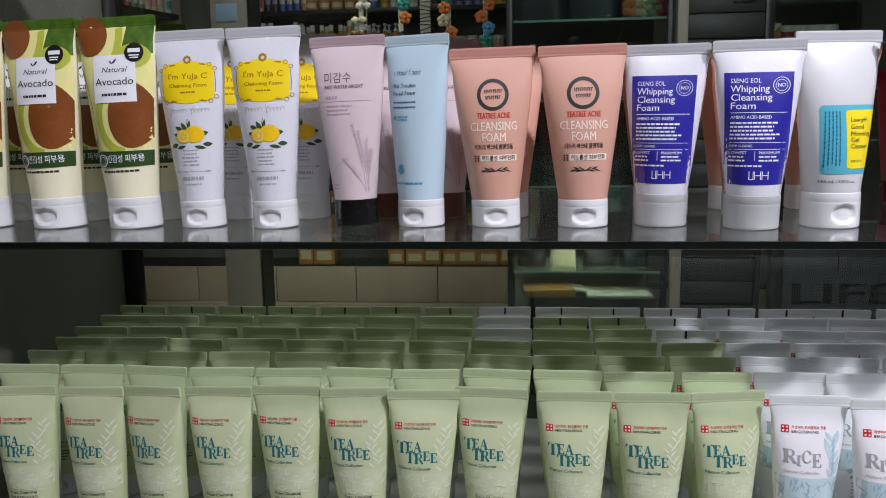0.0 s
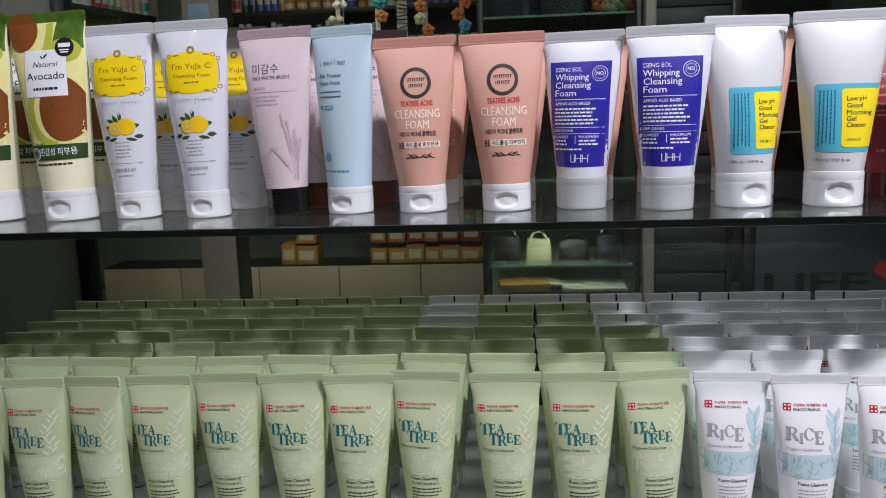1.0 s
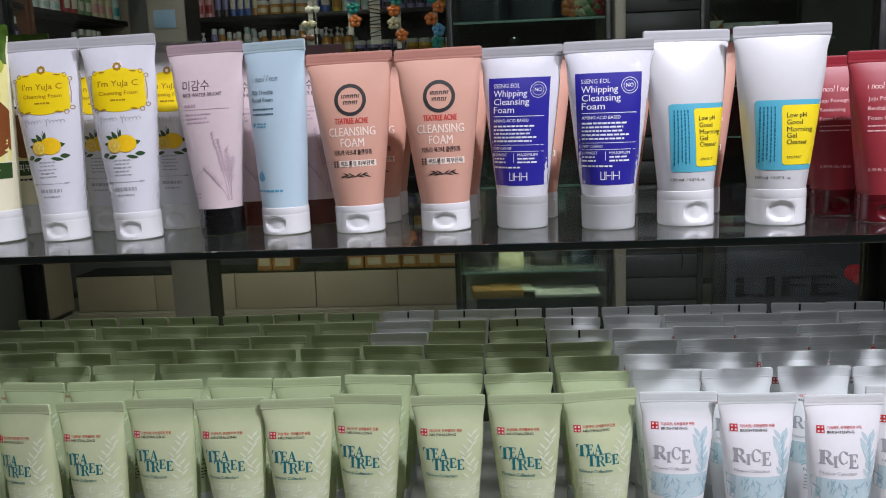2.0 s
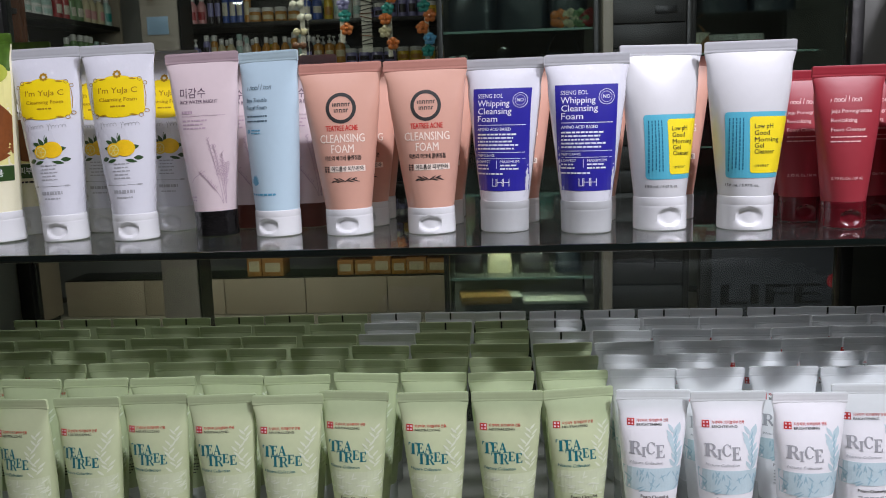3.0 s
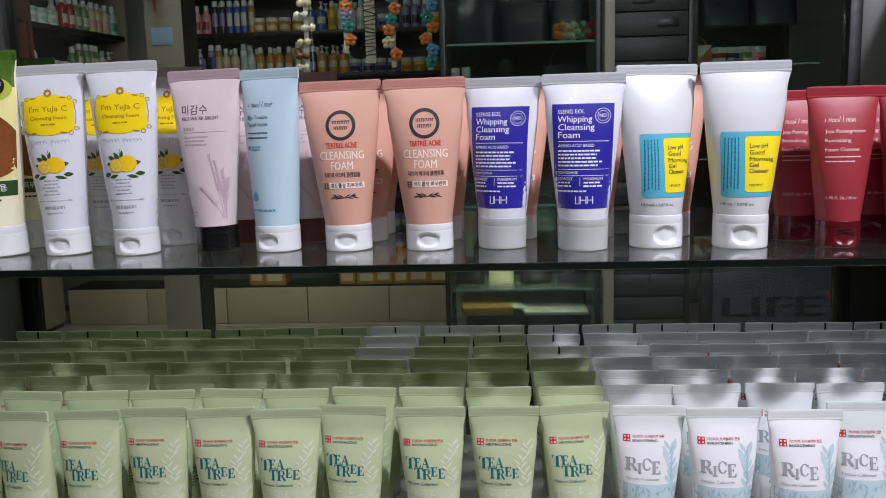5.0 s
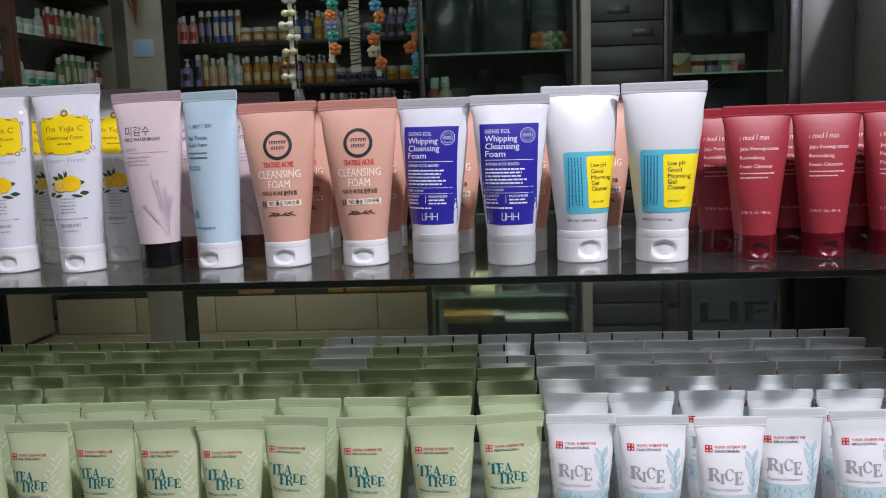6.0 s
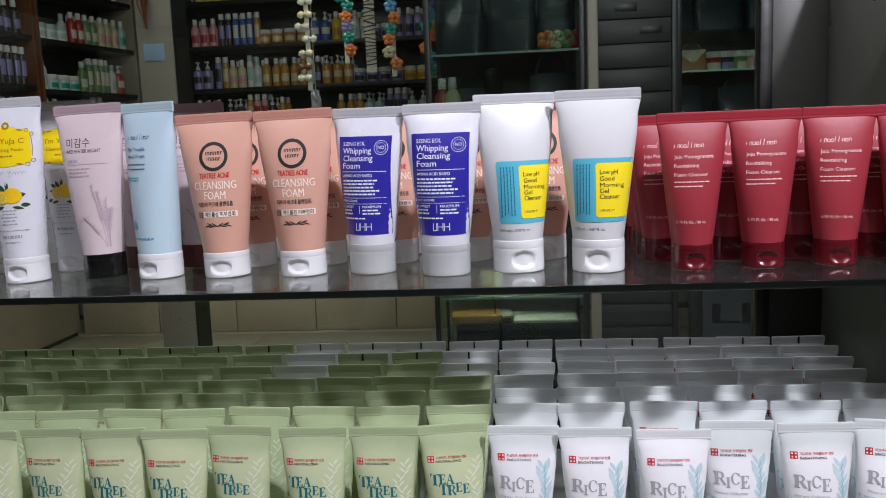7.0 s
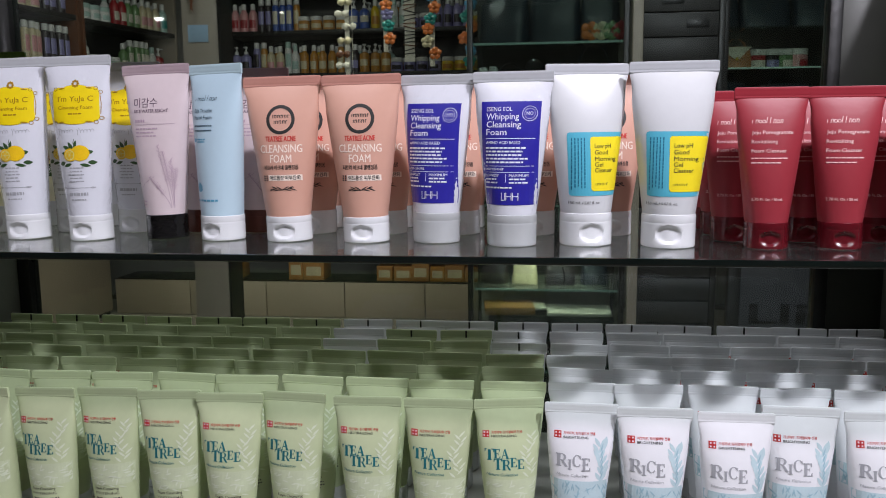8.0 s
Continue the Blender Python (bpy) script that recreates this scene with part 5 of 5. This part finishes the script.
def hair_brush(x, y, z):
    """A black paddle brush standing on its handle end."""
    ob = empty("hair_brush", "glossy black hair brush standing on a glass shelf", "brush")
    bm = bmesh.new()
    prof = [(0.012, 0.0), (0.014, 0.01), (0.011, 0.05), (0.013, 0.09), (0.030, 0.115), (0.036, 0.15), (0.034, 0.19), (0.022, 0.215), (0.006, 0.222)]
    add_rings(bm, [[(w * math.cos(q), min(w, 0.016) * 0.75 * math.sin(q), h) for q in [2 * math.pi * i / 18 for i in range(18)]] for w, h in prof])
    part("body", bm, M["cap_black"], ob)
    bm = bmesh.new()
    for i in range(5):
        for j in range(7):
            bx, bz = -0.018 + 0.009 * i, 0.128 + 0.011 * j
            add_box(bm, bx - 0.0008, bx + 0.0008, -0.024, -0.011, bz - 0.0008, bz + 0.0008)
    part("bristles", bm, M["black"], ob)["kind"] = "stuff"
    ob.matrix_basis = pose(x, y, z, 0, -6, 14)


hair_brush(0.215, 2.32, 1.3605)

# goods in the lower part of the case
for k, (x, w, h, c) in enumerate(((0.045, 0.11, 0.085, "b_dark"), (0.165, 0.10, 0.075, "b_cream"), (0.30, 0.12, 0.07, "b_dark"), (0.43, 0.10, 0.085, "bag"))):
    b = handbag(w, h, 0.08, M[c], "small folded pouch on a glass shelf")
    b.matrix_basis = pose(x, 2.40, 0.7355, 0, 0, 6 * k - 9)
struct(box("ledge_board", -0.022, 0.508, 2.47, 2.70, 0.690, 0.712, M["card"], None, 0.002), "pale board under a glass shelf", "shelf")
struct(box("inner_panel", -0.022, 0.508, 2.60, 2.615, 0.425, 0.688, M["card"], None, 0.002), "pale panel inside a glass case", "panel")
carton = empty("carton", "flattened brown cardboard carton inside a glass case", "box")
bm = bmesh.new()
add_box(bm, -0.11, 0.08, -0.07, 0.07, 0.0, 0.030, 0.003)
part("body", bm, M["cardboard"], carton)
bm = bmesh.new()
add_box(bm, 0.082, 0.125, -0.06, 0.06, 0.018, 0.024)
part("flap", bm, M["card"], carton, "raised white flap")
carton.matrix_basis = pose(0.12, 2.36, 0.628, 0, 0, 6)
stand = box("stand", 0.03, 0.50, 2.29, 2.50, 0.421, 0.627, M["dark_frame"], None, 0.003)
tagged(stand, "dark block stand inside a glass case", "stand")
tray = box("tray", 0.25, 0.49, 2.285, 2.45, 0.6275, 0.640, M["card"], None, 0.002)
tagged(tray, "flat pale tray on a dark stand", "tray")


# slatted panel
def slat_panel(x0, x1, y, z0, z1, step):
    ob = tagged(new("slat_panel"), "grey slatted wall panel with dark grooves", "panel", kind="structure")
    box("backing", x0, x1, y + 0.012, y + 0.03, z0, z1, M["black"], ob)
    z = z0
    while z < z1 - 0.02:
        box("slat", x0, x1, y, y + 0.0115, z + 0.004, min(z1, z + step - 0.004), M["slat"], ob, 0.0015)
        z += step
    box("side_trim", x0 - 0.036, x0 - 0.001, y - 0.012, y + 0.03, z0, z1, M["grey_post"], ob, 0.002)
    box("side_trim", x1 + 0.001, x1 + 0.022, y - 0.004, y + 0.03, z0, z1, M["dark_frame"], ob, 0.002)
    return ob


slats = slat_panel(0.571, 0.822, 2.21, 0.04, 2.6, 0.0838)
for x, z in ((0.715, 1.665), (0.63, 1.745)):
    t = box("price_tag", x, x + 0.075, 2.2065, 2.2095, z, z + 0.026, M["black"], slats, 0.0005)


# sign board under the second case
sign = tagged(new("sign_board"), "dark grey sign board with black capital letters", "sign")
box("board", 0.95, 1.60, 2.30, 2.32, 0.06, 0.88, M["sign"], sign, 0.003)
box("frame", 0.905, 0.948, 2.29, 2.33, 0.0, 0.90, M["dark_frame"], sign, 0.003)


class Wall:
    """Lets words be set on an upright board that faces the aisle."""

    def __init__(self, y):
        self.y = y

    def on(self, u, z, lift):
        return (u, self.y - lift, z)


bm = bmesh.new()
text(bm, Wall(2.30), "LIFE", 0.985, 0.612, 0.075, 0.002, width=0.357, bold=0.035)
flat("lettering", bm, M["black"], sign, "black vinyl capitals")
bm = bmesh.new()
blob(bm, Wall(2.30), 1.405, 0.695, 0.036, 0.030, 0.002, n=24)
blob(bm, Wall(2.30), 1.455, 0.695, 0.036, 0.030, 0.003, n=24)
bm.faces.new([bm.verts.new((x, 2.2975, z)) for x, z in ((1.372, 0.682), (1.43, 0.640), (1.488, 0.682), (1.43, 0.70))])
flat("heart", bm, M["b_red"], sign, "red heart shape")

glass_case("purse_case", 0.846, 1.60, 2.25, 3.45, 0.92, 2.60, (1.18, 1.40, 1.59), "glass case with a tan purse and wrapped bags", 0.72)
p = handbag(0.140, 0.100, 0.06, M["tan"], "small tan leather purse with pale flap", True)
p.matrix_basis = pose(1.09, 3.16, 1.5905, 0, 0, 0)
for x, h in ((1.02, 0.13), (1.30, 0.12)):
    b = handbag(0.24, h, 0.16, M["bag"], "black bag in crumpled film on a glass shelf")
    b.matrix_basis = pose(x, 3.12, 1.4005, 0, 0, 5)
struct(box("case_shelf", 0.87, 1.58, 2.9, 3.40, 1.745, 1.752, M["shelf_glass"]), "glass shelf in a display case", "shelf")
for k, (x, w, h) in enumerate(((0.98, 0.20, 0.24), (1.19, 0.22, 0.22), (1.41, 0.20, 0.24))):
    b = handbag(w, h, 0.18, M["bag"], "black bag in crumpled film on a dark shelf")
    b.matrix_basis = pose(x, 3.12, 1.7525, 0, 0, 7 - 6 * k)
for k, (x, c) in enumerate(((1.20, "b_red"), (1.26, "b_dark"), (1.32, "b_green"), (1.38, "b_pink"))):
    stock("jar", c, pose(x, 3.22, 1.5905, 0, 0, 15 * k))

# ceiling lamps over the aisle behind
for x, y, z in ((-1.175, -2.8, 1.99), (-1.89, -2.8, 1.97), (-2.06, -2.8, 1.935)):
    ob = empty("ceiling_lamp", "small white ceiling spotlight, switched on", "lamp")
    bm = bmesh.new()
    add_rings(bm, turned([(0.034, 0.0), (0.038, 0.006), (0.036, 0.03), (0.02, 0.04), (0.018, hz - z)], 20))
    part("housing", bm, M["grey_post"], ob)
    bm = bmesh.new()
    add_rings(bm, turned([(0.012, -0.016), (0.026, -0.012), (0.030, -0.001)], 20))
    part("bulb", bm, M["lampglow"], ob)
    ob.matrix_basis = pose(x, y, z)

# floor tiles, those near the far shelves
bm = bmesh.new()
add_box(bm, 0.002, 0.598, 0.002, 0.598, -0.0035, 0.0, 0.001)
first = part("tile", bm, M["floor"], floor)
k = 0
for i in range(-8, 7):
    for j in range(-5, 10):
        if hx0 < i * 0.6 + 0.25 and i * 0.6 + 0.85 < hx1 + 0.2 and hy0 - 0.1 < j * 0.6 and j * 0.6 + 0.6 < hy1 + 0.1:
            ob = first if k == 0 else new("tile", first.data)
            ob.parent = floor
            ob.location = (i * 0.6 + 0.25, j * 0.6, 0)
            k += 1
